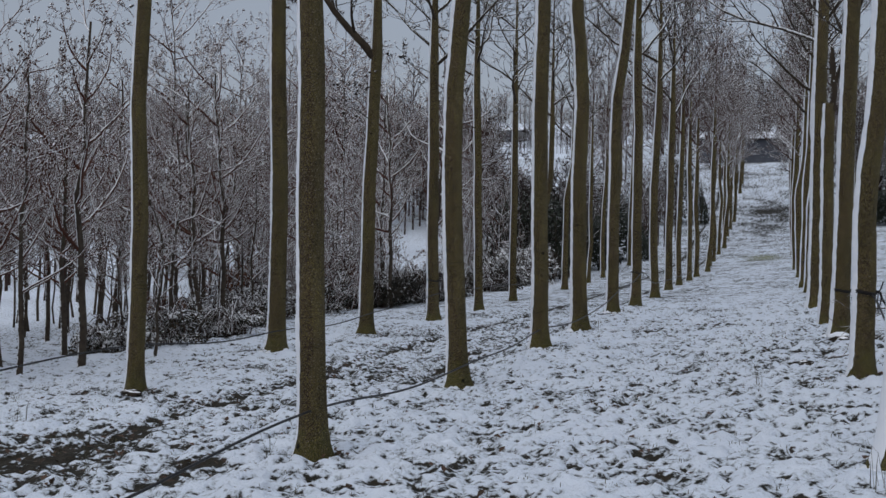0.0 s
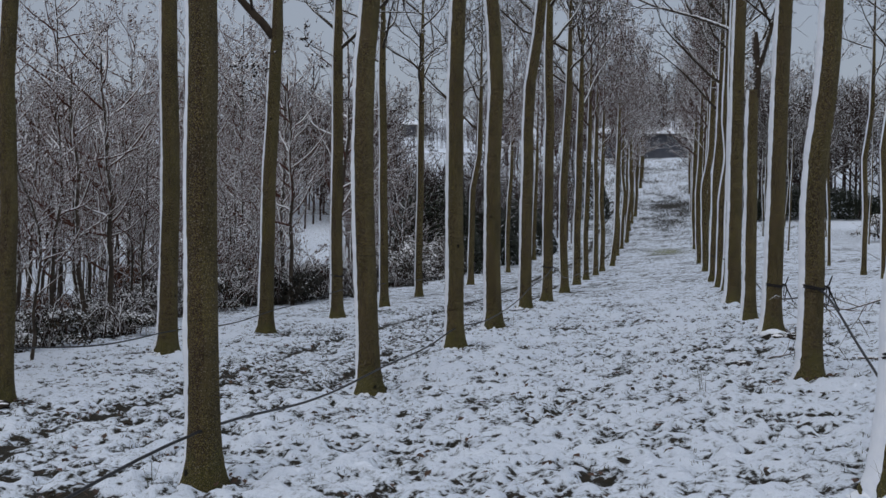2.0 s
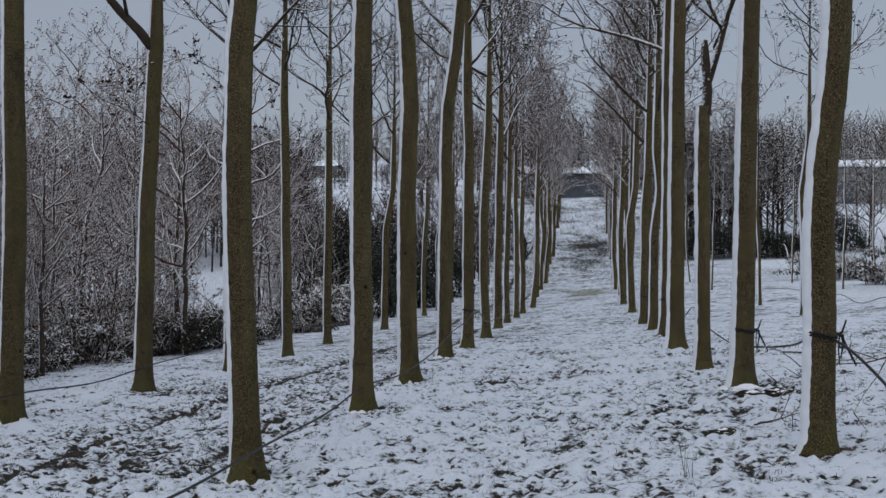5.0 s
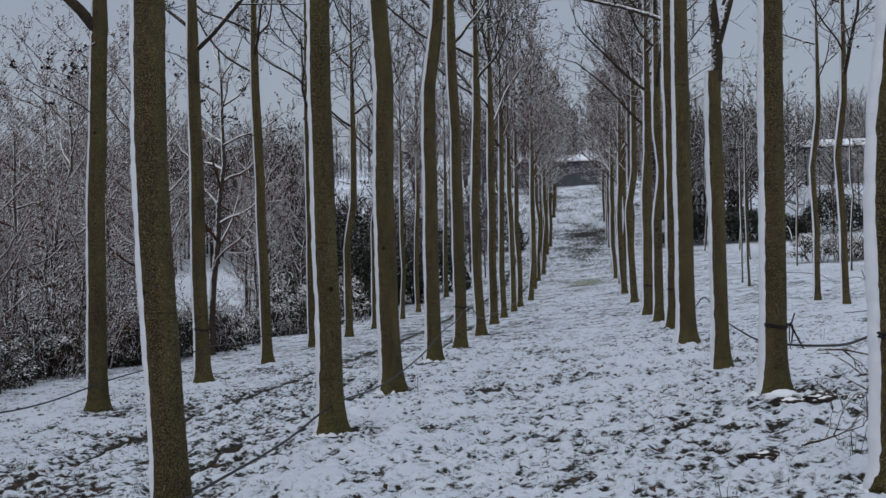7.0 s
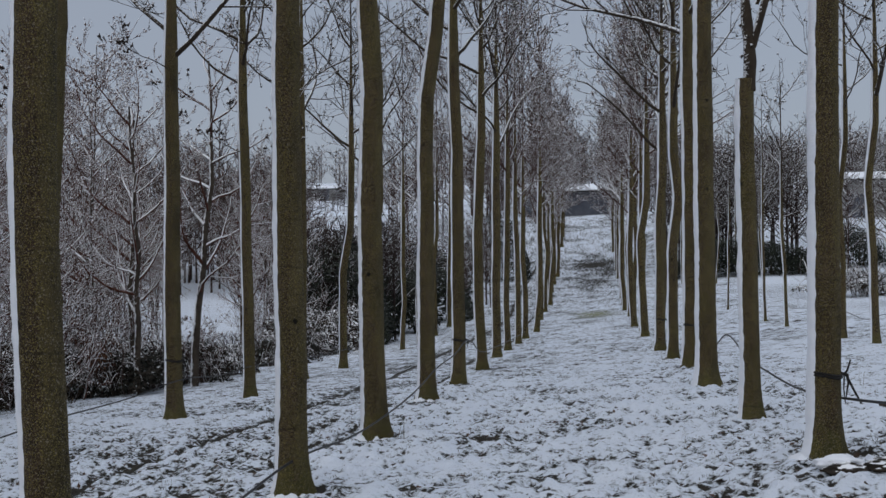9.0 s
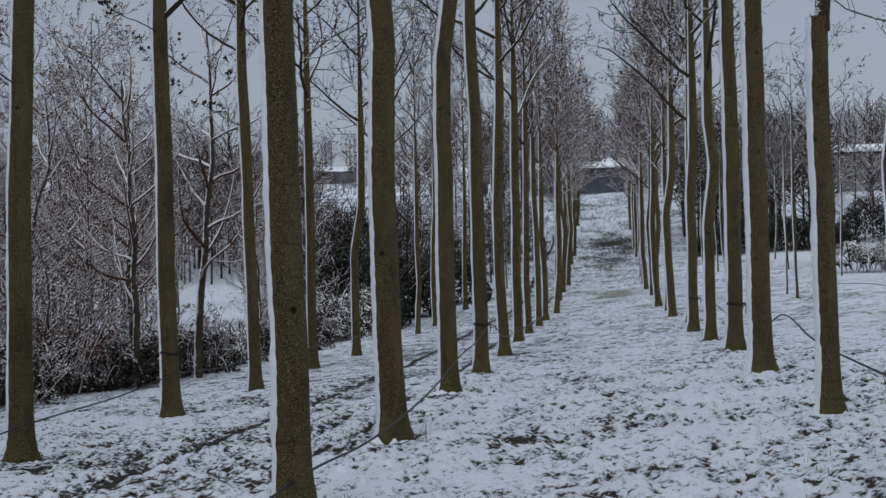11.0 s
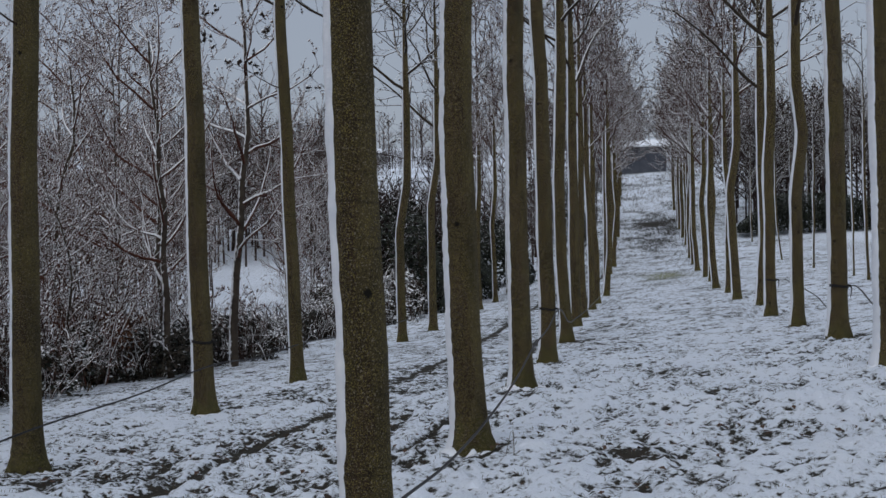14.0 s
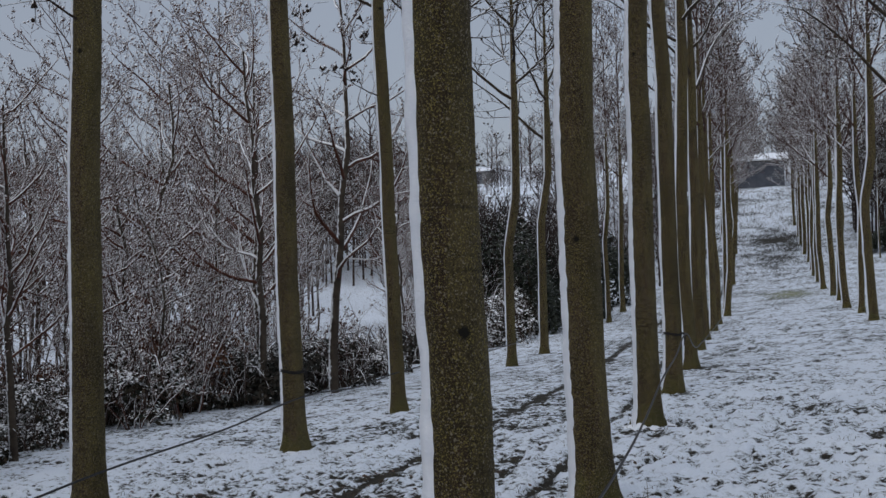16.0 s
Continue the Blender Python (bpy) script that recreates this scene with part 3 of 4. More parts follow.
def trunk_meshes(seed, diameter, bends, height, base_z, fine, leader):
    """Bark and windward snow of one trunk, from its foot up to height."""
    rng = np.random.RandomState(seed)
    low = int(height / (0.05 if fine else 0.18)) + 1
    sides = 32 if fine else 14
    h = np.r_[np.linspace(-0.18, height, low), height + np.linspace(0.2, leader, 12)[: 12 if leader else 0]]
    rows, body = len(h), np.minimum(h, height)
    mid = bent(bends, body)
    full, h = h, body
    wob = np.stack([value_noise(h * 1.0, np.full_like(h, seed * 7.3), 0.9, 31), value_noise(h, np.full_like(h, seed * 3.1), 0.9, 32)], 1) - 0.5
    mid = mid + wob * 0.025 * np.clip(h / 1.0, 0, 1)[:, None]
    r = 0.5 * diameter * (1 - 0.035 * np.clip(full, 0, 9)) * (1 + 0.46 * np.exp(-np.clip(full + 0.02, 0, 9) / 0.15))
    h = full
    if leader:
        r = r * np.clip(1 - 0.93 * (h - height) / leader, 0.07, 1)
    th = np.linspace(0, 2 * math.pi, sides, endpoint=False)
    hh, tt = np.meshgrid(h, th, indexing="ij")
    lobes = 1 + 0.11 * np.exp(-np.clip(hh, 0, 9) / 0.15) * np.sin(tt * (3 + seed % 3) + seed) + 0.05 * (value_noise(tt * 2.0, hh, 0.8, 33 + seed % 5) - 0.5)
    rough = 1 + (0.05 if fine else 0.03) * (value_noise(tt * diameter * 0.5, hh, 0.035, 34) - 0.5)
    for _ in range(9):
        kh, ka, ks = rng.uniform(0.3, height), rng.uniform(0, 6.28), rng.uniform(0.012, 0.03)
        da = (tt - ka + math.pi) % (2 * math.pi) - math.pi
        lobes += 0.14 * np.exp(-((hh - kh) / ks) ** 2 - (da * diameter * 0.5 / ks) ** 2) - 0.10 * np.exp(-((hh - kh) / (ks * 0.5)) ** 2 - (da * diameter * 0.5 / (ks * 0.5)) ** 2)
    rad = r[:, None] * lobes * rough
    s = Shape()
    v = np.stack([mid[:, :1] + rad * np.cos(th), mid[:, 1:] + rad * np.sin(th), hh + base_z], -1)
    kk, jj = np.meshgrid(np.arange(rows - 1), np.arange(sides), indexing="ij")
    j2 = (jj + 1) % sides
    s.add(v.reshape(-1, 3), np.stack([kk * sides + jj, kk * sides + j2, (kk + 1) * sides + j2, (kk + 1) * sides + jj], -1).reshape(-1, 4))
    bark = s.mesh("trunk", BARK)
    # snow blown against the windward side, thick in the middle, ragged at both edges
    cols = 13 if fine else 7
    hs = np.r_[np.arange(-0.06, height, 0.024), h[h > height]] if fine else h[h > -0.06]
    sr = np.interp(hs, h, r)
    sm = np.stack([np.interp(hs, h, mid[:, 0]), np.interp(hs, h, mid[:, 1])], 1)
    ragged = lambda q: value_noise(hs, np.full_like(hs, seed + q * 17.0), 0.22, 36) + 0.6 * value_noise(hs, np.full_like(hs, seed + q * 29.0), 0.05, 37) + 0.5 * value_noise(hs, np.full_like(hs, seed + q * 31.0), 0.026, 40) - 1.05
    lo = math.pi - (0.50 if fine else 0.36) + 0.16 * ragged(1)
    hi = math.pi + (0.74 if fine else 0.54) + 0.17 * ragged(2)
    u = np.linspace(0, 1, cols)
    ang = lo[:, None] + (hi - lo)[:, None] * u
    bulk = (0.017 + 0.013 * value_noise(hs, np.full_like(hs, seed * 1.7), 0.3, 38) + 0.010 * (value_noise(hs, np.full_like(hs, seed * 2.9), 0.06, 39) - 0.5)) * np.clip(hs / 0.25, 0.7, 1) * np.clip(sr / (0.4 * diameter), 0.25, 1)
    lift = bulk[:, None] * np.sqrt(np.clip(1 - (2 * u - 1) ** 2, 0, 1)) * 1.15 - 0.004
    own = 1 + 0.04 * (value_noise(ang * 2.0, hs[:, None] + 0 * ang, 0.8, 33 + seed % 5) - 0.5)
    rad = sr[:, None] * own + lift
    s = Shape()
    v = np.stack([sm[:, :1] + rad * np.cos(ang), sm[:, 1:] + rad * np.sin(ang), hs[:, None] + 0 * ang + base_z], -1)
    kk, jj = np.meshgrid(np.arange(len(hs) - 1), np.arange(cols - 1), indexing="ij")
    s.add(v.reshape(-1, 3), np.stack([kk * cols + jj, kk * cols + jj + 1, (kk + 1) * cols + jj + 1, (kk + 1) * cols + jj], -1).reshape(-1, 4))
    return bark, s.mesh("snow_strip", SNOW_CRUST)


def snow_collar(seed, radius):
    """Broken lumps of snow heaped round the foot of a trunk."""
    th = np.linspace(0, 2 * math.pi, 48, endpoint=False)
    cx, cy = np.cos(th), np.sin(th)
    heap = 0.075 * (value_noise(cx * 0.5 + seed * 3.3, cy * 0.5, 0.17, 41) - 0.5) + 0.045 * (value_noise(cx * 0.5 + seed, cy * 0.5, 0.06, 42) - 0.5) 
    heap = np.minimum(heap - 0.012, 0.014)
    reach = 0.05 + 0.10 * value_noise(cx + seed * 1.7, cy, 0.4, 43)
    s = Shape()
    ks, fall = (0.75, 1.02, 1.0, 1.0, 1.0, 1.0), (0.8, 1.0, 0.95, 0.72, 0.3, -0.2)
    rings = [np.stack([cx * (radius * a + reach * f), cy * (radius * a + reach * f), heap * g - 0.02 - 0.05 * f], -1) for a, g, f in zip(ks, fall, (0, 0, 0.2, 0.5, 0.8, 1.0))]
    n = len(th)
    kk, jj = np.meshgrid(np.arange(5), np.arange(n), indexing="ij")
    j2 = (jj + 1) % n
    s.add(np.concatenate(rings), np.stack([kk * n + jj, (kk + 1) * n + jj, (kk + 1) * n + j2, kk * n + j2], -1).reshape(-1, 4))
    return s.mesh("snow_collar", SNOW_CRUST)


def plantation_tree(x, y, diameter, bends, height, seed, crown, fine, group, label, thin=False):
    root = tagged(new("tree"), label, "tree", group)
    root.location = (x, y, floor_at(x, y))
    bark, strip = trunk_meshes(seed, diameter, bends, height, 0.0, fine, 0.0 if crown is CROWNS[5] else (3.4 if thin else 4.6))
    part("trunk", bark, root, "olive-brown bark with yellow-green lichen")
    if strip:
        part("snow_strip", strip, root, "white snow stuck along the windward side")
    if fine:
        part("snow_collar", snow_collar(seed, diameter * 0.70), root, "broken lumps of snow at the foot")
    top = bent(bends, np.array([height]))[0]
    c = part("crown", crown, root, "bare ascending branches dusted with snow")
    scale = diameter * 0.5 * (1 - 0.035 * height) / (0.04 if thin else 0.085)
    wob = [0.025 * (float(value_noise(np.array([height]), np.array([seed * q]), 0.9, sd)[0]) - 0.5) for q, sd in ((7.3, 31), (3.1, 32))]
    k = min(max(scale, 0.75), 1.15)
    c.matrix_basis = Matrix.Translation((top[0] + wob[0], top[1] + wob[1], height - 0.12)) @ Matrix.Rotation(0.0 if crown in (CROWNS[4], CROWNS[5]) else seed * 2.399, 4, "Z") @ Matrix.Diagonal((k * 1.03, k * 1.03, k, 1))
    if group == "trees of the second row" and y < 45:
        rng = np.random.RandomState(seed + 9000)
        for q in range(2):
            h = height - rng.uniform(0.1, 1.3)
            at = bent(bends, np.array([h]))[0]
            shoot = part("shoot", SPRAYS[(seed + q) % 3], root, "thin shoot with dark seed bunches")
            shoot.matrix_basis = Matrix.Translation((at[0], at[1], h)) @ Matrix.Rotation(2.6 + 1.9 * q + rng.uniform(-0.5, 0.5), 4, "Z")
    return root


def lane_bend(y):
    return -0.0045 * max(y - 45.0, 0.0)


def plant_row(x, row, group, words, first_far, step_far, last, base_seed, dia):
    for i, (tx, y, d, bends, h, c) in enumerate(row):
        plantation_tree(tx, y, d, bends, h, base_seed + i, CROWNS[c], y < 24, group, words)
    y, i = first_far, 0
    while y < last:
        rng = np.random.RandomState(base_seed + 50 + i)
        s = base_seed + 50 + i
        plantation_tree(x + lane_bend(y) + rng.normal(0, 0.08), y + rng.normal(0, 0.35), dia * rng.uniform(0.75, 1.15), swerve(s), rng.uniform(4.8, 5.6) if y < 40 else rng.uniform(4.2, 5.2) if y < 70 else rng.uniform(3.3, 4.3), s, CROWNS[i % 4] if y < 40 else (FAR_CROWNS if y < 70 else END_CROWNS)[i % 3], False, group, words)
        y += step_far
        i += 1


plant_row(-2.2, ROW_A, "trees along the lane", "straight bare plantation tree, snow on one side of trunk", 36.8, 4.1, 104, 100, 0.21)
plant_row(1.88, ROW_R, "trees along the lane", "straight bare plantation tree, snow on one side of trunk", 38.8, 4.1, 104, 300, 0.21)
plant_row(-6.3, ROW_B, "trees of the second row", "bare plantation tree of the second row, snow-streaked trunk", 46.0, 4.6, 60, 500, 0.19)
# younger, thinner trees on the uphill side: x, y, diameter
YOUNG = [(5.62, 29.95, 0.155), (5.54, 32.55, 0.14), (5.75, 41.3, 0.10), (5.85, 46.3, 0.09), (6.15, 50.5, 0.06), (5.9, 57.9, 0.08), (5.5, 65.0, 0.075), (5.6, 70.5, 0.08), (5.5, 79.3, 0.08),
         (10.6, 52.5, 0.075), (9.9, 60.5, 0.07), (9.4, 77.2, 0.09), (9.2, 83.0, 0.085), (7.45, 78.3, 0.075), (13.2, 58.0, 0.07), (8.8, 68.0, 0.07)]
for i, (x, y, d) in enumerate(YOUNG):
    rng = np.random.RandomState(700 + i)
    plantation_tree(x, y, d, swerve(700 + i), rng.uniform(4.7, 5.1) if d > 0.12 else rng.uniform(3.0, 4.0), 700 + i, THIN_CROWNS[(i + 1) % 3], False, "young trees on the slope", "slender young bare tree standing in snow", True)

# ---------------------------------------------------------------- wood and thickets on the downhill side


def wood_tree_shapes(seed, height, twigs, kids=(6, 4), stout=1.0, least=0.0068, clot=(0.04, 0.085)):
    rng = np.random.RandomState(seed)
    t, c = Shape(), Shape()
    n = 9
    z = np.linspace(-0.1, height * 0.92, n)
    side = np.cumsum(rng.normal(0, 0.07, (n, 2)), 0)
    side -= side[0]
    r0 = height * rng.uniform(0.0062, 0.0085) * stout
    t.tube(np.c_[side, z], r0 * np.linspace(1, 0.25, n), 7)
    for i in range(twigs):
        h = height * (0.24 + 0.66 * (i + rng.rand()) / twigs)
        at = np.array([np.interp(h, z, side[:, 0]), np.interp(h, z, side[:, 1]), h])
        a = i * 2.4 + rng.uniform(-0.6, 0.6)
        out = rng.uniform(0.75, 1.5)
        w2 = np.array([math.cos(a) * out, math.sin(a) * out, 0.7])
        f = h / height
        grow(c, rng, at, w2 / np.linalg.norm(w2), height * rng.uniform(0.22, 0.36) * (1.15 - 0.55 * f), r0 * 0.62 / stout ** 0.5 * (1.1 - 0.6 * f), 0, 0.75, (4, 3, 3), kids, 1.9, least, clot)
    return t, c


WOOD = [wood_tree_shapes(900 + i, hgt, tw, (7, 5), stout=1.5) for i, (hgt, tw) in enumerate(((6.2, 13), (7.0, 15), (5.4, 12), (6.6, 14), (4.4, 11), (7.6, 15)))]
WOOD += [wood_tree_shapes(950 + i, hgt, 12, (5, 3)) for i, hgt in enumerate((6.0, 6.8, 7.4))]
WOOD.append(wood_tree_shapes(967, 10.2, 24, (7, 5), 0.85, 0.008, (0.06, 0.125)))
WOOD_MESH = [(t.mesh("trunk", WOOD_BARK), c.mesh("crown", TWIG_RED if i % 2 else TWIG)) for i, (t, c) in enumerate(WOOD)]
wood_roots = []
for i, (t, c) in enumerate(WOOD_MESH):
    root = tagged(new("young_tree"), "thin bare young tree with snow-dusted twigs", "tree", "trees of the young wood")
    part("trunk", t, root)
    part("crown", c, root, "dense fine twigs carrying snow")
    wood_roots.append(root)


def in_clearing(x, y):
    """A treeless strip of snow running away through the wood."""
    return 38 < y < 80 and 0.315 < -(x + 0.6) / (y - 10.0) < 0.385


def in_field(x, y):
    """Open snowy pasture that climbs the far hillside."""
    return 36 < y < 212 and 0.180 < -(x + 0.3) / (y - 9.5) < 0.262


def edge_of_wood(y):
    return -9.4 - 0.9 * math.sin(y * 0.35) - 0.35 * math.sin(y * 1.1)


rng = np.random.RandomState(77)
placed, tries = [], 0
for ix in range(8):
    for iy in range(16):
        x, y = -8.35 - 1.2 * ix + rng.normal(0, 0.2), 10.6 + 1.35 * iy + rng.normal(0, 0.25)
        if (x < -9.0 or y < 16.5) and (y < 24 or x < -11.5):
            placed.append((x, y))
stand = len(placed)
placed.append((-12.5, 48.0))
tall_ones = {(-14.1, 38.1): 1.0, (-11.6, 22.6): 0.76, (-16.8, 36.5): 0.92, (-12.7, 36.2): 0.84, (-17.5, 42.0): 1.04}
placed += list(tall_ones)
while len(placed) < stand + 84 and tries < 6000:
    tries += 1
    x, y = rng.uniform(-30, -8.2), rng.uniform(9, 62)
    if in_clearing(x, y) or in_field(x, y) or x > edge_of_wood(y) + 0.7 or y < 24.5 or (x < -11.5 and y < 35) or (x > -17 and 36.5 < y < 47 and rng.rand() < 0.93):
        continue
    if any((x - a) ** 2 + (y - b_) ** 2 < 1.0 for a, b_ in placed):
        continue
    placed.append((x, y))
used_kinds = set()
for i, (x, y) in enumerate(placed):
    k = 0.68 if i == stand else tall_ones[(x, y)] if (x, y) in tall_ones else rng.uniform(0.72, 0.95) if i < stand and y < 20 else rng.uniform(0.78, 1.05) if i < stand else rng.uniform(0.95, 1.42)
    m = Matrix.Translation((x, y, floor_at(x, y))) @ Matrix.Rotation(rng.uniform(0, 6.28), 4, "Z") @ Matrix.Diagonal((k, k, k, 1))
    deep = x < -15.0
    pick = 9 if (x, y) in tall_ones else i % 6 if not deep else 6 + i % 3
    if pick in used_kinds:
        copy_thing(wood_roots[pick], m)
    else:
        used_kinds.add(pick)
        wood_roots[pick].matrix_basis = m


def leaf_quads(shape, rng, centres, size, facing=None):
    """Small bent leaves strewn at the given places, turned roughly to the given ways."""
    for q, c in enumerate(centres):
        nrm = rng.normal(0, 1, 3) if facing is None else facing[q] + rng.normal(0, 0.33, 3)
        nrm /= np.linalg.norm(nrm)
        a = np.cross(nrm, rng.normal(0, 1, 3))
        a /= np.linalg.norm(a)
        b_ = np.cross(nrm, a)
        s = size * rng.uniform(0.6, 1.4)
        shape.add([c - a * s, c + b_ * s * 0.6 + nrm * s * 0.2, c + a * s, c - b_ * s * 0.6 + nrm * s * 0.2], [(0, 1, 2, 3)])


def thicket_shapes(seed, wide, deep, tall, leaves, stems, saplings):
    """A mound of several humps, leaves on its skin, arching stems through and over it."""
    rng = np.random.RandomState(seed)
    lv, st = Shape(), Shape()
    humps = [(rng.uniform(-0.9, 0.9) * wide, rng.uniform(-0.8, 0.8) * deep, rng.uniform(0.16, 0.34) * wide, tall * rng.uniform(0.0, 0.62), tall * rng.uniform(0.2, 0.38)) for _ in range(18)]
    cs, ways = [], []
    for _ in range(leaves):
        hx, hy, hr, hz, hh = humps[rng.randint(18)]
        d = rng.normal(0, 1, 3)
        d[2] = abs(d[2]) * 1.2 - 0.15
        d /= np.linalg.norm(d)
        k = rng.uniform(0.72, 1.08)
        cs.append(np.array([hx + d[0] * hr * k, hy + d[1] * hr * k, max(hz + d[2] * hh * k, 0.02)]))
        ways.append(d + np.array([0, 0, 0.15]))
    leaf_quads(lv, rng, cs, 0.040, ways)
    for _ in range(stems):
        a, q = rng.uniform(0, 6.28), math.sqrt(rng.rand())
        p0 = np.array([math.cos(a) * q * wide * 0.8, math.sin(a) * q * deep * 0.8, -0.05])
        b_ = rng.uniform(0, 6.28)
        reach = rng.uniform(0.4, 1.1)
        top = tall * rng.uniform(0.6, 1.25) * (1 - 0.35 * q)
        p = [p0 + np.array([math.cos(b_) * reach * f, math.sin(b_) * reach * f, top * (1 - (1.6 * f - 0.9) ** 2 / 0.81)]) for f in np.linspace(0, 1, 7)]
        st.tube(p, np.linspace(0.013, 0.006, 7), 4)
        for j in (2, 3, 4, 5):
            tip = p[j] + rng.normal(0, 0.16, 3) + np.array([0, 0, -0.02])
            st.tube([p[j], tip], [0.007, 0.004], 3)
    for _ in range(9):
        # old canes bowed to the ground under their snow
        a = rng.uniform(0, 6.28)
        p0 = np.array([rng.uniform(-0.8, 0.8) * wide, rng.uniform(-0.8, 0.8) * deep, 0.1])
        reach, top = rng.uniform(0.6, 1.2), tall * rng.uniform(0.7, 1.1)
        f = np.linspace(0, 1, 9)
        st.tube(np.c_[p0[0] + math.cos(a) * reach * f, p0[1] + math.sin(a) * reach * f, p0[2] + top * np.sin(f * 2.5) + 0.03 * rng.normal(0, 1, 9)], rng.uniform(0.014, 0.026) * np.linspace(1, 0.5, 9), 5)
    for _ in range(saplings):
        a, q = rng.uniform(0, 6.28), math.sqrt(rng.rand())
        p = np.array([math.cos(a) * q * wide * 0.9, math.sin(a) * q * deep * 0.9, -0.05])
        d = np.array([rng.normal(0, 0.16), rng.normal(0, 0.16), 1.0])
        grow(st, rng, p, d / np.linalg.norm(d), rng.uniform(1.2, 2.5), rng.uniform(0.011, 0.019), 0, 0.1, (4, 3, 3), (4, 2), 0.3, 0.006, (0.05, 0.1))
    return lv, st


THICKETS = []
for i, (wd, dp, tl, mat) in enumerate(((1.5, 1.1, 1.0, BRAMBLE), (1.2, 0.9, 0.75, BRAMBLE), (1.7, 1.2, 1.3, BRAMBLE), (1.0, 0.8, 1.5, RUSSET), (1.4, 1.0, 1.05, BRAMBLE_DARK))):
    lv, st = thicket_shapes(1200 + i, wd, dp, tl, (4200, 4000, 4600, 2400, 5600)[i], 46, (2, 0, 1, 5, 0)[i])
    THICKETS.append((lv.mesh("foliage", mat, False), st.mesh("stem_tangle", STEM)))
for i, (x, y, kind, k) in enumerate(thicket_spots):
    russet = kind == 3
    root = tagged(new("shrub" if russet else "bramble_thicket"), "shrub with russet dead leaves at the wood's edge" if russet else "low dark bramble thicket half buried in snow", "bush", "thickets at the wood's edge")
    lv, st = THICKETS[kind]
    part("foliage", lv, root)
    part("stem_tangle", st, root, "arching thin stems with snow")
    root.matrix_basis = Matrix.Translation((x, y, floor_at(x, y))) @ Matrix.Rotation(i * 1.9, 4, "Z") @ Matrix.Diagonal((k, k, k, 1))



def shrub_shape(seed, tall, stems):
    """A many-stemmed leafless shrub."""
    rng = np.random.RandomState(seed)
    s = Shape()
    for i in range(stems):
        a = rng.uniform(0, 6.28)
        w2 = np.array([math.cos(a) * 0.4, math.sin(a) * 0.4, 1.0])
        grow(s, rng, (math.cos(a) * 0.15, math.sin(a) * 0.15, -0.05), w2 / np.linalg.norm(w2), tall * rng.uniform(0.7, 1.1), 0.019, 0, 0.25, (4, 3, 3), (5, 3), 2.2, 0.009, (0.06, 0.12))
    return s


SHRUBS = [shrub_shape(1300 + i, t, k).mesh("shrub", TWIG_RED if i != 1 else TWIG) for i, (t, k) in enumerate(((2.2, 6), (2.8, 6), (1.7, 6)))]
rng = np.random.RandomState(31)
for i in range(80):
    y = rng.uniform(25, 58)
    x = edge_of_wood(y) - 0.5 - abs(rng.normal(0, 3.5))
    if in_clearing(x, y) or (x > -16 and 37 < y < 46) or (x < -11.5 and y < 35):
        continue
    k = rng.uniform(0.7, 1.15)
    ob = tagged(new("leafless_shrub", SHRUBS[i % 3]), "tangled leafless shrub powdered with snow", "bush", "leafless shrubs in the wood")
    ob.matrix_basis = Matrix.Translation((x, y, floor_at(x, y))) @ Matrix.Rotation(rng.uniform(0, 6.28), 4, "Z") @ Matrix.Diagonal((k, k, k, 1))

for i, (x, y, kind, k) in enumerate(((14.5, 46, 0, 1.3), (17, 50, 2, 1.4), (13.6, 56, 1, 1.5), (19.5, 45, 2, 1.2), (12, 62, 0, 1.5), (21, 52, 0, 1.6), (24, 48, 2, 1.5), (16, 60, 2, 1.6))):
    root = tagged(new("bramble_thicket"), "snowy bramble mound on the uphill bank", "bush", "thickets on the bank")
    lv, st = THICKETS[kind]
    part("foliage", lv, root)
    part("stem_tangle", st, root, "arching thin stems with snow")
    root.matrix_basis = Matrix.Translation((x, y, floor_at(x, y))) @ Matrix.Rotation(i * 1.3, 4, "Z") @ Matrix.Diagonal((k, k, k, 1))

for x, y, kind, k in ((1.75, 107.2, 0, 1.15), (2.5, 104.5, 2, 1.4), (2.9, 101.5, 0, 0.9), (2.2, 109.5, 1, 1.0), (-3.0, 108.5, 2, 0.9)):
    ob = tagged(new("leafless_shrub", SHRUBS[kind]), "brown leafless shrub beside the shed", "bush", "shrubs by the shed")
    ob.matrix_basis = Matrix.Translation((x, y, floor_at(x, y))) @ Matrix.Rotation(x * 3, 4, "Z") @ Matrix.Diagonal((k, k, k, 1))

# ---------------------------------------------------------------- distance


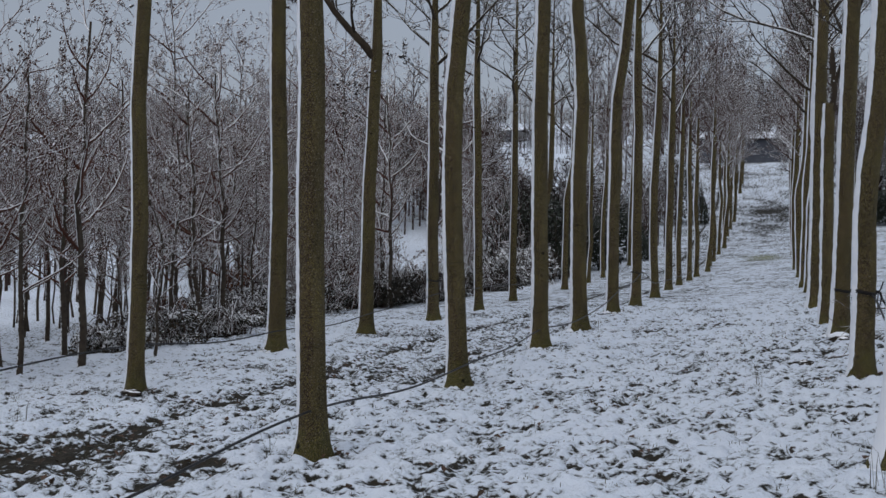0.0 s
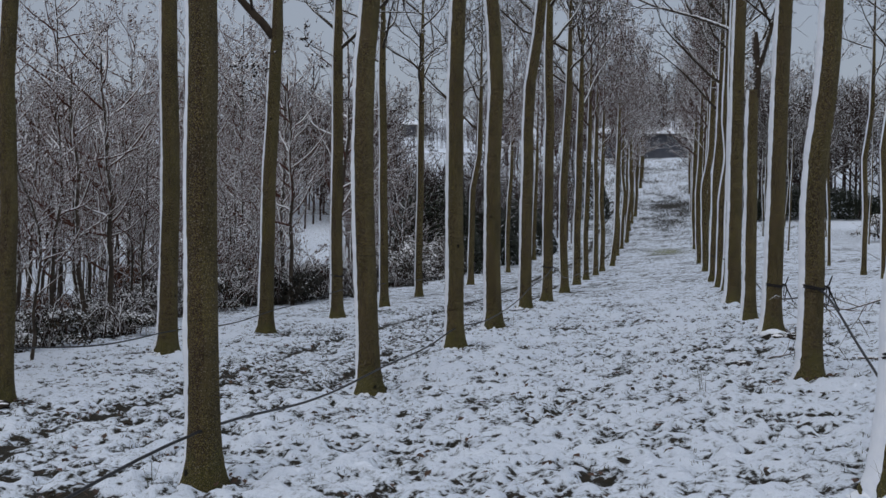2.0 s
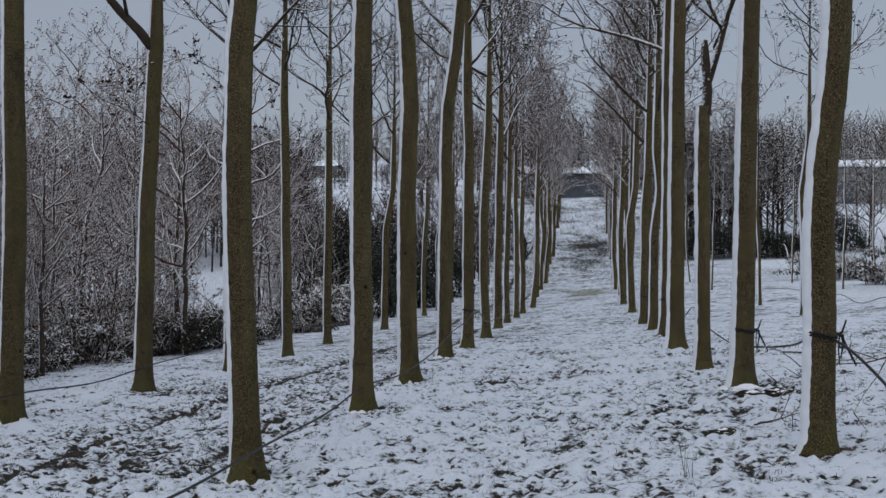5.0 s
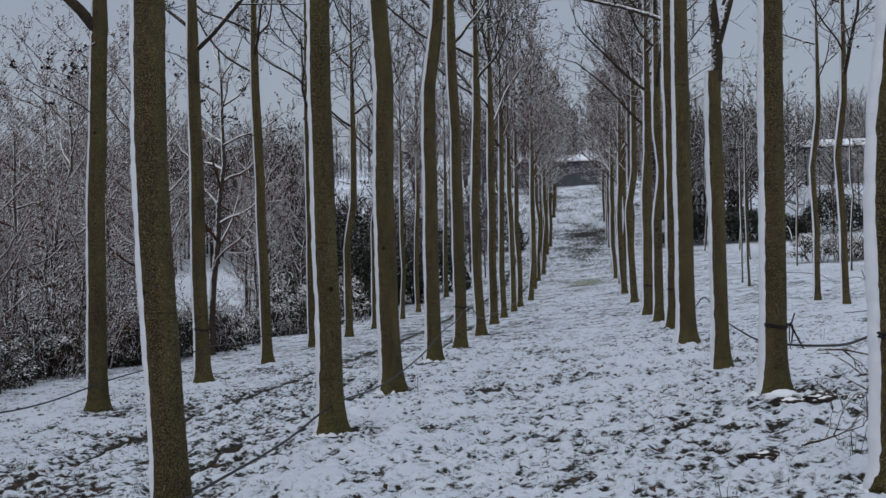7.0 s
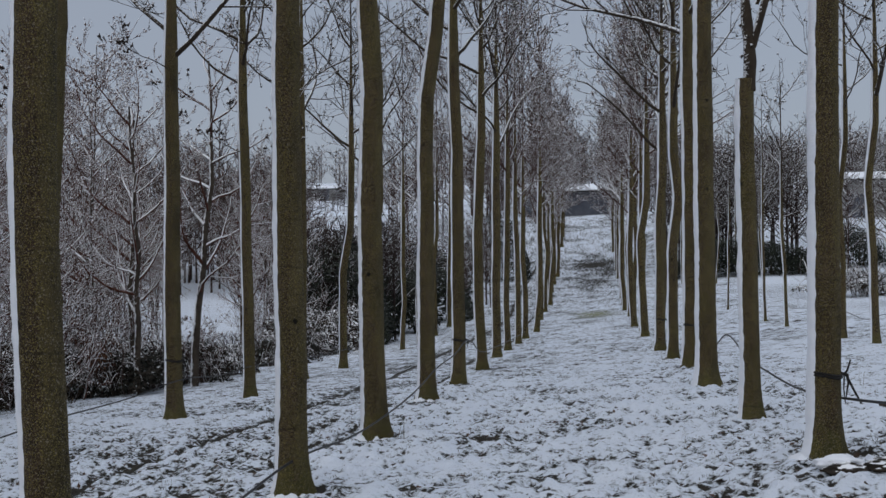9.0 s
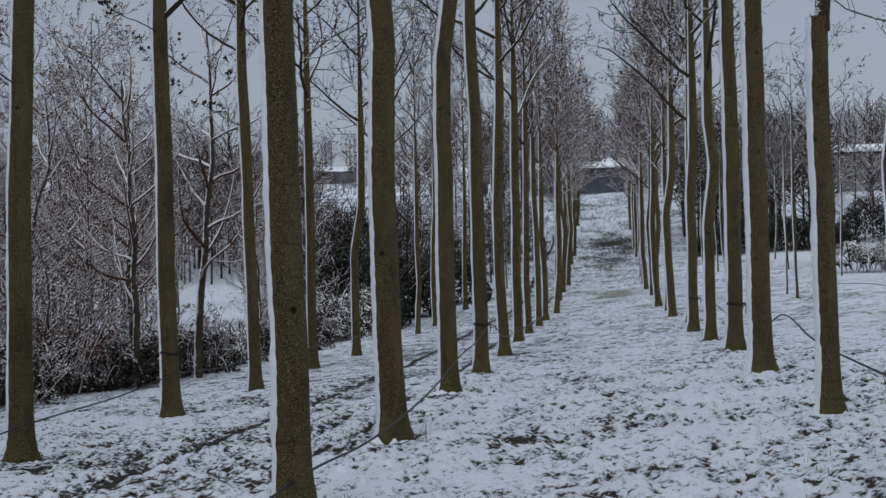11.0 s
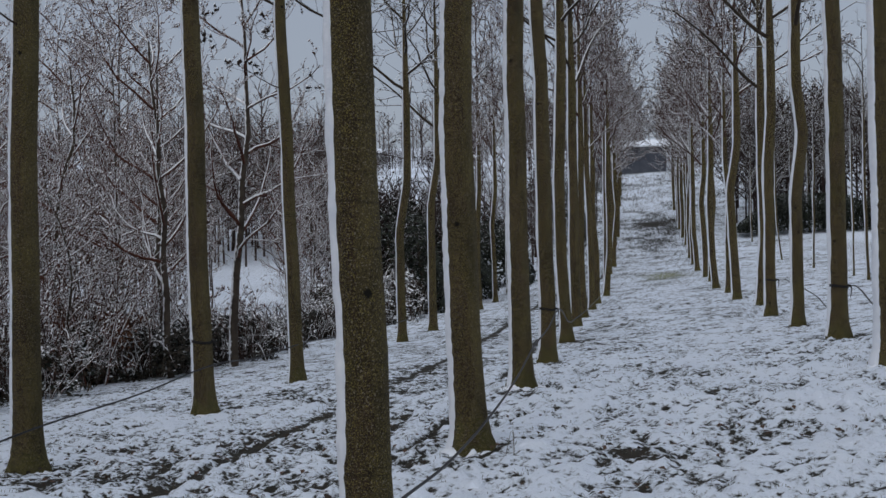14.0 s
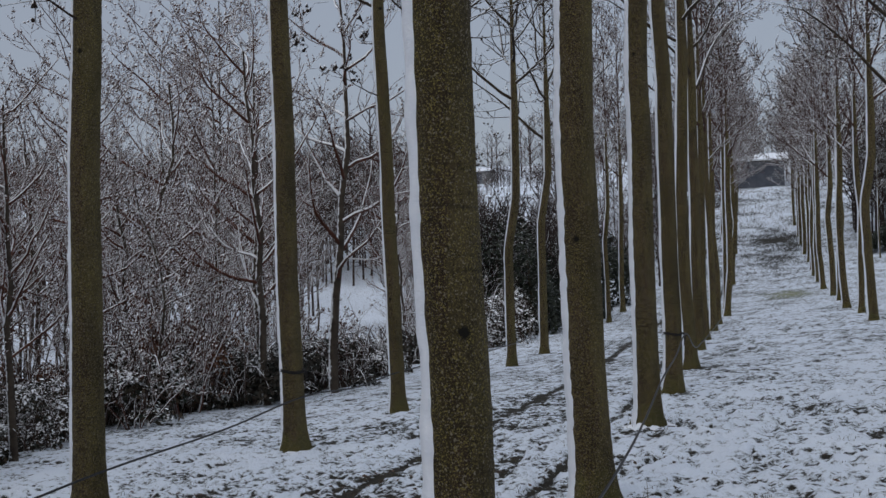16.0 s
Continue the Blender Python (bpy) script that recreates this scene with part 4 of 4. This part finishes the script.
def joined_woods(name, spots, seed, mat, label, clots=0.2, clot=(0.15, 0.35), hedge=False):
    """Far trees that nobody could count, as one mesh of real branches."""
    rng = np.random.RandomState(seed)
    simple = []
    for i in range(4):
        s = Shape()
        r2 = np.random.RandomState(seed + i)
        hgt = 7.0
        s.tube([(0, 0, -0.3), (0.1, 0, hgt * 0.5), (0, 0.1, hgt)], [0.10, 0.07, 0.02], 4)
        for q in range(16):
            h = hgt * (0.22 + 0.74 * q / 16)
            a = q * 2.4
            w2 = np.array([math.cos(a), math.sin(a), 0.9])
            grow(s, r2, (0, 0, h), w2 / np.linalg.norm(w2), 2.6 * (1.15 - 0.6 * h / hgt), 0.05, 1, 0.3, (3, 3, 3), (0, 4), clots, 0.03, clot)
        simple.append(s.arrays())
    out = Shape()
    for x, y, k in spots:
        if not hedge and (in_clearing(x, y) or (in_field(x, y) and k > 0.5)):
            continue
        v, f = simple[rng.randint(4)]
        a = rng.uniform(0, 6.28)
        rot = np.array([[math.cos(a), -math.sin(a), 0], [math.sin(a), math.cos(a), 0], [0, 0, 1]])
        out.add(v @ rot.T * k + (x, y, floor_at(x, y)), f)
    return tagged(new(name, out.mesh(name, mat)), label, "trees", kind="stuff")


rng = np.random.RandomState(5)
far_spots = [(rng.uniform(-34, -11), rng.uniform(56, 74), rng.uniform(0.6, 0.95)) for _ in range(110)]
far_spots += [(x := rng.uniform(-110, -16), rng.uniform(58, 122) - 0.15 * x, rng.uniform(0.7, 1.1)) for _ in range(260)]
far_spots += [(rng.uniform(-38, -20), rng.uniform(81, 94), rng.uniform(0.75, 1.1)) for _ in range(130)]
far_spots += [(rng.uniform(-32, -7), rng.uniform(97, 124), rng.uniform(0.6, 0.95)) for _ in range(70)]
far_spots += [(rng.uniform(-70, -31), rng.uniform(30, 60), rng.uniform(0.7, 1.0)) for _ in range(70)]
far_spots += [(rng.uniform(14, 70), rng.uniform(76, 130), rng.uniform(0.5, 0.95)) for _ in range(90)]
copse_spots = [(rng.uniform(5.2, 13.5), rng.uniform(84, 97), rng.uniform(0.8, 1.2)) for _ in range(55)]
far_spots += [(rng.uniform(14, 32), rng.uniform(112, 124), rng.uniform(0.7, 1.0)) for _ in range(50)]
far_spots += [(rng.uniform(-16, -5), rng.uniform(66, 84), rng.uniform(0.4, 0.75)) for _ in range(45)]
far_spots += [(rng.uniform(-13, 12), rng.uniform(119, 140), rng.uniform(0.8, 1.2)) for _ in range(70)]
joined_woods("far_wood", far_spots, 41, FAR_TWIG, "grey-brown bare wood on the far slope")
joined_woods("copse", copse_spots, 47, COPSE_TWIG, "dark twiggy copse with brown leaves and flecks of snow", 2.6, (0.10, 0.24))
hill_spots = [(rng.uniform(-190, 130), y + rng.uniform(-14, 14), rng.uniform(1.0, 1.7)) for y in (160, 185, 210, 240, 290, 345) for _ in range(40)]
joined_woods("hill_wood", hill_spots, 43, FAR_TWIG, "bare trees on a snowy hillside")


hedge_spots = [(-8.5 - 34 * q + rng.normal(0, 0.6), 138 + 5 * q + rng.normal(0, 0.5), rng.uniform(0.24, 0.40)) for q in np.linspace(0.3, 1.1, 70)]
hedge_spots += [(-24 - 34 * q + rng.normal(0, 1.0), 182 + 8 * q + rng.normal(0, 1.5), rng.uniform(0.3, 0.55)) for q in np.linspace(0, 1, 70)]
hedge_spots += [(-0.3 - rng.uniform(0.17, 0.27) * (y0 - 9.5), y0, rng.uniform(0.5, 0.72)) for y0 in rng.uniform(50, 74, 60)]
joined_woods("hedgerow", hedge_spots, 49, COPSE_TWIG, "brown scrub and bare hedgerows below a snowy pasture", 1.6, (0.12, 0.26), True)


def hedge_mass(name, x, y, wide, deep, tall, seed, label):
    rng = np.random.RandomState(seed)
    lv = Shape()
    n = int(1500 * wide)
    q = rng.rand(n, 3)
    px, py = (q[:, 0] - 0.5) * wide, (q[:, 1] - 0.5) * deep
    hgt = tall * (0.75 + 0.5 * value_noise(px, py, 1.4, 51)) * (1 - 0.75 * np.abs(2 * q[:, 0] - 1) ** 3)
    cs = np.stack([px, py, hgt * q[:, 2] ** 0.7], -1)
    leaf_quads(lv, rng, cs, 0.075, np.stack([px / wide, py / deep, 0.2 + 0.8 * q[:, 2] ** 2], -1))
    root = tagged(new(name), label, "hedge")
    part("foliage", lv.mesh("foliage", EVERGREEN, False), root)
    for i in range(5):
        st = Shape()
        sx = (rng.rand() - 0.5) * wide * 0.8
        st.tube([(sx, 0, -0.3), (sx + 0.15, 0.1, tall * 0.4), (sx, 0, tall * 0.75)], [0.07, 0.05, 0.02], 6)
        part("stem", st.mesh("stem", BARK_GREY), root)
    root.location = (x, y, floor_at(x, y))


hedge_mass("evergreen_hedge", -6.4, 85, 4.6, 2.5, 4.2, 61, "dark dense evergreen hedge beyond the tree rows")
hedge_mass("evergreen_hedge", -11.5, 79, 8, 2.5, 3.4, 68, "dark dense evergreen hedge beyond the tree rows")
hedge_mass("evergreen_hedge", 10.0, 82.5, 10, 2.5, 2.1, 62, "dark evergreen hedge with snow on top")
hedge_mass("ivy_thicket", -9.6, 51.5, 4.2, 3.2, 4.0, 65, "dark ivy-grown thicket at the end of the wood")
hedge_mass("ivy_thicket", -8.9, 57.5, 4.5, 3, 3.0, 66, "dark evergreen thicket behind the second row")
hedge_mass("ivy_thicket", -8.0, 64, 4.5, 3, 2.8, 67, "dark evergreen thicket behind the second row")
hedge_mass("evergreen_bush", 16.8, 86, 4.5, 3, 2.6, 63, "dark evergreen bushes on the snowy bank")


def barn(x, y, wide, deep, tall, wall_mat, label, door_x):
    """A low shed: four walls with a doorway, two snowy roof slopes."""
    root = tagged(new("shed"), label, "building")
    root.location = (x, y, floor_at(x, y) - 0.15)

    def box(x0, x1, y0, y1, z0, z1, name, mat, sub=""):
        s = Shape()
        v = [(a, b_, c) for a in (x0, x1) for b_ in (y0, y1) for c in (z0, z1)]
        s.add(v, [(0, 1, 3, 2), (4, 6, 7, 5), (0, 4, 5, 1), (2, 3, 7, 6), (0, 2, 6, 4), (1, 5, 7, 3)])
        return part(name, s.mesh(name, mat, False), root, sub)

    w2 = wide / 2
    box(-w2, door_x - 0.9, 0, 0.2, -1, tall, "wall", wall_mat)
    box(door_x + 0.9, w2, 0, 0.2, -1, tall, "wall", wall_mat)
    box(door_x - 0.9, door_x + 0.9, 0, 0.2, 2.1, tall, "lintel", wall_mat)
    box(door_x - 0.9, door_x + 0.9, 0.05, 0.12, -1, 2.1, "door", CLADDING)
    box(-w2, -w2 + 0.2, 0.2, deep, -1, tall, "wall", wall_mat)
    box(w2 - 0.2, w2, 0.2, deep, -1, tall, "wall", wall_mat)
    box(-w2, w2, deep, deep + 0.2, -1, tall, "wall", wall_mat)
    for name, mat, up, over in (("roof", DARK, 0.0, 0.45), ("roof_snow", SNOW_CRUST, 0.13, 0.40)):
        s = Shape()
        for y0, y1 in ((-over, deep / 2), (deep + over, deep / 2)):
            za, zb = tall + up, tall + up + 0.7
            v = [(-w2 - over, y0, za), (w2 + over, y0, za), (w2 + over, y1, zb), (-w2 - over, y1, zb)]
            v += [(a, b_, c + 0.12) for a, b_, c in v]
            s.add(v, [(0, 1, 2, 3), (4, 5, 6, 7), (0, 1, 5, 4), (1, 2, 6, 5), (2, 3, 7, 6), (3, 0, 4, 7)])
        part(name, s.mesh(name, mat, False), root)
    return root


barn(-2.6, 112, 8.0, 5, 2.25, CLADDING, "slate-blue shed with a snow-covered roof", 2.0)
barn(-51.0, 214, 8.0, 6, 2.2, RENDERED, "far low farm building under snow", 2.0)
barn(22.6, 106, 8.0, 5, 3.2, RENDERED, "grey outbuilding with snow on its roof", -1.0)

# ---------------------------------------------------------------- hoses, straps, fallen wood, tufts


def hose(name, row_x, knots, label, radius=0.0095):
    """A black pipe strung from trunk to trunk, at (y, height, sideways) points."""
    c = bpy.data.curves.new(name, "CURVE")
    c.dimensions, c.bevel_depth, c.bevel_resolution, c.resolution_u = "3D", radius, 2, 8
    sp = c.splines.new("BEZIER")
    sp.bezier_points.add(len(knots) - 1)
    for bp, (y, h, dx) in zip(sp.bezier_points, knots):
        bp.co = (row_x + dx, y, float(slope(row_x, y)) + h)
        bp.handle_left_type = bp.handle_right_type = "AUTO"
    c.materials.append(HOSE)
    return tagged(new(name, c), label, "hose", "irrigation hoses")


hose("irrigation_hose", -2.05, [(1.5, 0.18, 0.14), (4.5, 0.2, 0.15), (7.5, 0.33, 0.13), (9.8, 0.22, 0.14), (12.0, 0.24, 0.14), (13.8, 0.25, 0.15), (15.5, 0.33, 0.15), (17.6, 0.27, 0.16), (19.6, 0.31, 0.17), (21.5, 0.40, 0.16), (23.3, 0.55, 0.15), (25.5, 0.64, 0.14), (27.5, 0.80, 0.14), (29.6, 0.5, 0.14), (31.9, 0.45, 0.14), (36.8, 0.42, 0.13), (44, 0.4, 0.1)], "black irrigation hose strung along the trunks")
hose("irrigation_hose", -6.04, [(4, 0.4, 0.13), (8, 0.42, 0.13), (11.6, 0.5, 0.12), (13.9, 0.36, 0.14), (15.85, 0.38, 0.17), (17.9, 0.32, 0.15), (19.9, 0.41, 0.15), (21.9, 0.46, 0.15), (23.9, 0.58, 0.18), (25.7, 0.52, 0.16), (27.45, 0.57, 0.17), (31.9, 0.5, 0.13), (36, 0.5, 0.13)], "black irrigation hose of the second row")
hose("irrigation_hose", 1.97, [(3, 0.03, 0.3), (7.0, 0.05, 0.25), (7.7, 0.11, 0.22), (9.4, 0.40, 0.18), (11.77, 0.78, 0.125), (13.6, 0.62, 0.16), (15.45, 0.5, 0.14), (17.2, 0.42, 0.14), (18.9, 0.45, 0.12), (21, 0.52, 0.14), (23.2, 0.7, 0.16), (25, 0.5, 0.15), (26.95, 0.75, 0.14), (28.6, 0.35, 0.14), (30.2, 0.5, 0.13), (34.5, 0.7, 0.13)], "black irrigation hose tied to the trunks")
hose("irrigation_hose", 5.75, [(20, 0.5, 0.07), (25.8, 0.55, 0.07), (27.8, 0.4, 0.08), (29.8, 0.55, 0.07), (31.8, 0.42, 0.08), (33.7, 0.55, 0.07), (41, 0.55, 0.07)], "thin black hose along the young trees", 0.008)


def strap(x, y, h, radius, bends, hook=False):
    """A rubber tie round a trunk with a knotted tail."""
    s = Shape()
    off = bent(bends, np.array([h]))[0]
    n = 22
    a = np.linspace(0, 2 * math.pi, n)
    ring = np.stack([off[0] + np.cos(a) * (radius + 0.006), off[1] + np.sin(a) * (radius + 0.006), 0.012 * np.sin(a * 2)], -1)
    for dz in (-0.008, 0.010):
        s.tube(ring + (0, 0, dz), np.full(n, 0.009), 5)
    k = np.array([off[0] + radius + 0.01, off[1] - 0.02, 0])
    s.tube([k + (-0.02, 0, 0.02), k + (0.03, 0, 0.0), k + (0.04, 0.01, -0.05), k + (0.02, 0, -0.16)], [0.009, 0.014, 0.008, 0.004], 6)
    if hook:
        s.tube([k, k + (0.03, 0, 0.03), k + (0.055, 0, 0.11)], [0.009, 0.008, 0.006], 6)
        s.tube([k + (0.02, 0, 0.01), k + (0.06, -0.01, -0.08), k + (0.12, -0.02, -0.20)], [0.009, 0.009, 0.007], 6)
        s.tube([k + (0.01, 0, 0), k + (0.005, 0, -0.1), k + (0.015, 0, -0.2)], [0.006, 0.005, 0.004], 5)
    ob = tagged(new("tree_tie", s.mesh("tree_tie", TIE)), "black rubber strap tied round a trunk", "tie", "tree ties")
    ob.location = (x, y, float(slope(x, y)) + h)


for row, picks in ((ROW_R, ((0, 0.64), (1, 0.79), (2, 0.66), (5, 0.75), (7, 0.7))), (ROW_A, ((5, 0.80),)), (ROW_B, ((3, 0.86),))):
    for i, h in picks:
        x, y, d, bends, *_ = row[i]
        strap(x, y, h, d * 0.5 * 0.99, bends, row is ROW_R and i in (1, 2))


def fallen_branch(x, y, turn, length, seed, lift, label):
    rng = np.random.RandomState(seed)
    s = Shape()
    w2 = np.array([math.cos(turn), math.sin(turn), 0.12])
    grow(s, rng, (0, 0, lift), w2 / np.linalg.norm(w2), length, 0.012, 0, -0.1, (5, 4, 3), (6, 3), 0.0)
    v, _ = s.arrays()
    ob = tagged(new("fallen_branch", s.mesh("fallen_branch", DEADWOOD)), label, "branch", "fallen branches")
    ob.location = (x, y, floor_at(x, y) + 0.03 - min(0.0, float(v[:, 2].min())))


for q in ((2.35, 11.2, -0.3, 1.5, 71, 0.15), (2.9, 11.6, 2.6, 1.2, 72, 0.1), (1.75, 12.9, 0.6, 0.5, 75, 0.02), (2.35, 15.5, 0.3, 0.8, 76, 0.2)):
    fallen_branch(*q, "thin dead pruned branch lying in the snow")


def clod(x, y, size, seed, kind):
    """A lump of bare earth, or a pillow of snow lying on it."""
    bm = bmesh.new()
    bmesh.ops.create_icosphere(bm, subdivisions=4, radius=1)
    soft = 0.34 if kind == "snow" else 0.42
    for v in bm.verts:
        f = 1 + soft * noise.noise(v.co * 1.6 + Vector((seed * 3.7, 0, 0))) + soft * 0.4 * noise.noise(v.co * 5 + Vector((0, seed, 0)))
        v.co = Vector((v.co.x * size * 1.5 * f, v.co.y * size * 0.9 * f, v.co.z * size * 0.5 * f))
    for f in bm.faces:
        f.smooth = True
    me = bpy.data.meshes.new("clod")
    bm.to_mesh(me)
    bm.free()
    snow = kind == "snow"
    me.materials.append(SNOW_CRUST if snow else EARTH)
    ob = tagged(new("snow_pillow" if snow else "earth_clod", me), "smooth pillow of snow beside a trunk" if snow else "dark lump of bare earth in the snow", "snow" if snow else "clod", "" if snow else "earth clods")
    ob.location = (x, y, floor_at(x, y) + size * (0.22 if snow else 0.05))


EARTH = twig_material("earth_snowy", (0.016, 0.013, 0.010), (0.045, 0.034, 0.024), 0.78, 0.92, (-0.35, -0.1, 0.93), 7)
for q in ((1.96, 14.95, 0.10, 1, "snow"), (2.2, 14.88, 0.075, 2, "earth"), (1.98, 14.83, 0.09, 3, "earth"), (2.27, 15.0, 0.07, 4, "earth"), (2.5, 14.92, 0.06, 5, "earth"), (1.5, 12.9, 0.07, 6, "earth"), (-5.6, 11.2, 0.08, 7, "earth")):
    clod(*q)


def blades(name, count, seed, x0, x1, y0, y1, tall, mat, label):
    rng = np.random.RandomState(seed)
    n = count
    cx, cy = rng.uniform(x0, x1, n // 6 + 1), rng.uniform(y0, y1, n // 6 + 1)
    pick = rng.randint(0, len(cx), n)
    bx, by = cx[pick] + rng.normal(0, 0.035, n), cy[pick] + rng.normal(0, 0.035, n)
    keep = snow_depth(bx, by) < 0.28
    bx, by = bx[keep], by[keep]
    n = len(bx)
    bz = land(bx, by) + 0.0
    a, lean, h = rng.uniform(0, 6.28, n), rng.uniform(0.1, 0.9, n), tall * rng.uniform(0.4, 1.3, n)
    wd = rng.uniform(0.0012, 0.0032, n)
    dx, dy = np.cos(a), np.sin(a)
    base = np.stack([bx, by, bz], -1)
    side = np.stack([-dy, dx, 0 * a], -1) * wd[:, None]
    m = base + np.stack([dx * lean * h * 0.35, dy * lean * h * 0.35, h * 0.65], -1)
    tip = base + np.stack([dx * lean * h, dy * lean * h, h * (1.05 - 0.45 * lean)], -1)
    v = np.stack([base - side, base + side, m + side * 0.8, m - side * 0.8, tip], 1).reshape(-1, 3)
    i = np.arange(n)[:, None] * 5
    f = np.concatenate([i + [[0, 1, 2, 3]], i + [[3, 2, 4, 4]]])
    tagged(new(name, mesh_of(name, v, f, mat, False)), label, "grass", kind="stuff")


blades("grass_tufts", 16000, 91, -7.5, 4.5, 4.5, 26, 0.030, BLADE, "dull grass blades poking through the snow")
blades("dry_stalks", 160, 92, -7.5, 4.5, 4.5, 26, 0.26, BLADE, "thin dry stalks standing in the snow")


def leaf_litter(count, seed):
    rng = np.random.RandomState(seed)
    x, y = rng.uniform(-6.5, 3.5, count), rng.uniform(4.8, 22, count)
    keep = snow_depth(x, y) < rng.uniform(-0.12, 0.10, count)
    x, y = x[keep], y[keep]
    s = Shape()
    z = land(x, y) + 0.012
    leaf_quads(s, rng, np.stack([x, y, z], -1), 0.028, np.tile((0.0, 0.0, 1.2), (len(x), 1)))
    tagged(new("leaf_litter", s.mesh("leaf_litter", DEAD_LEAF, False)), "rotting brown leaves lying where snow is thin", "leaves", kind="stuff")


DEAD_LEAF = leaf_material("dead_leaf", (0.022, 0.014, 0.008), (0.085, 0.045, 0.027), 1.6, 1.8)
leaf_litter(9000, 95)
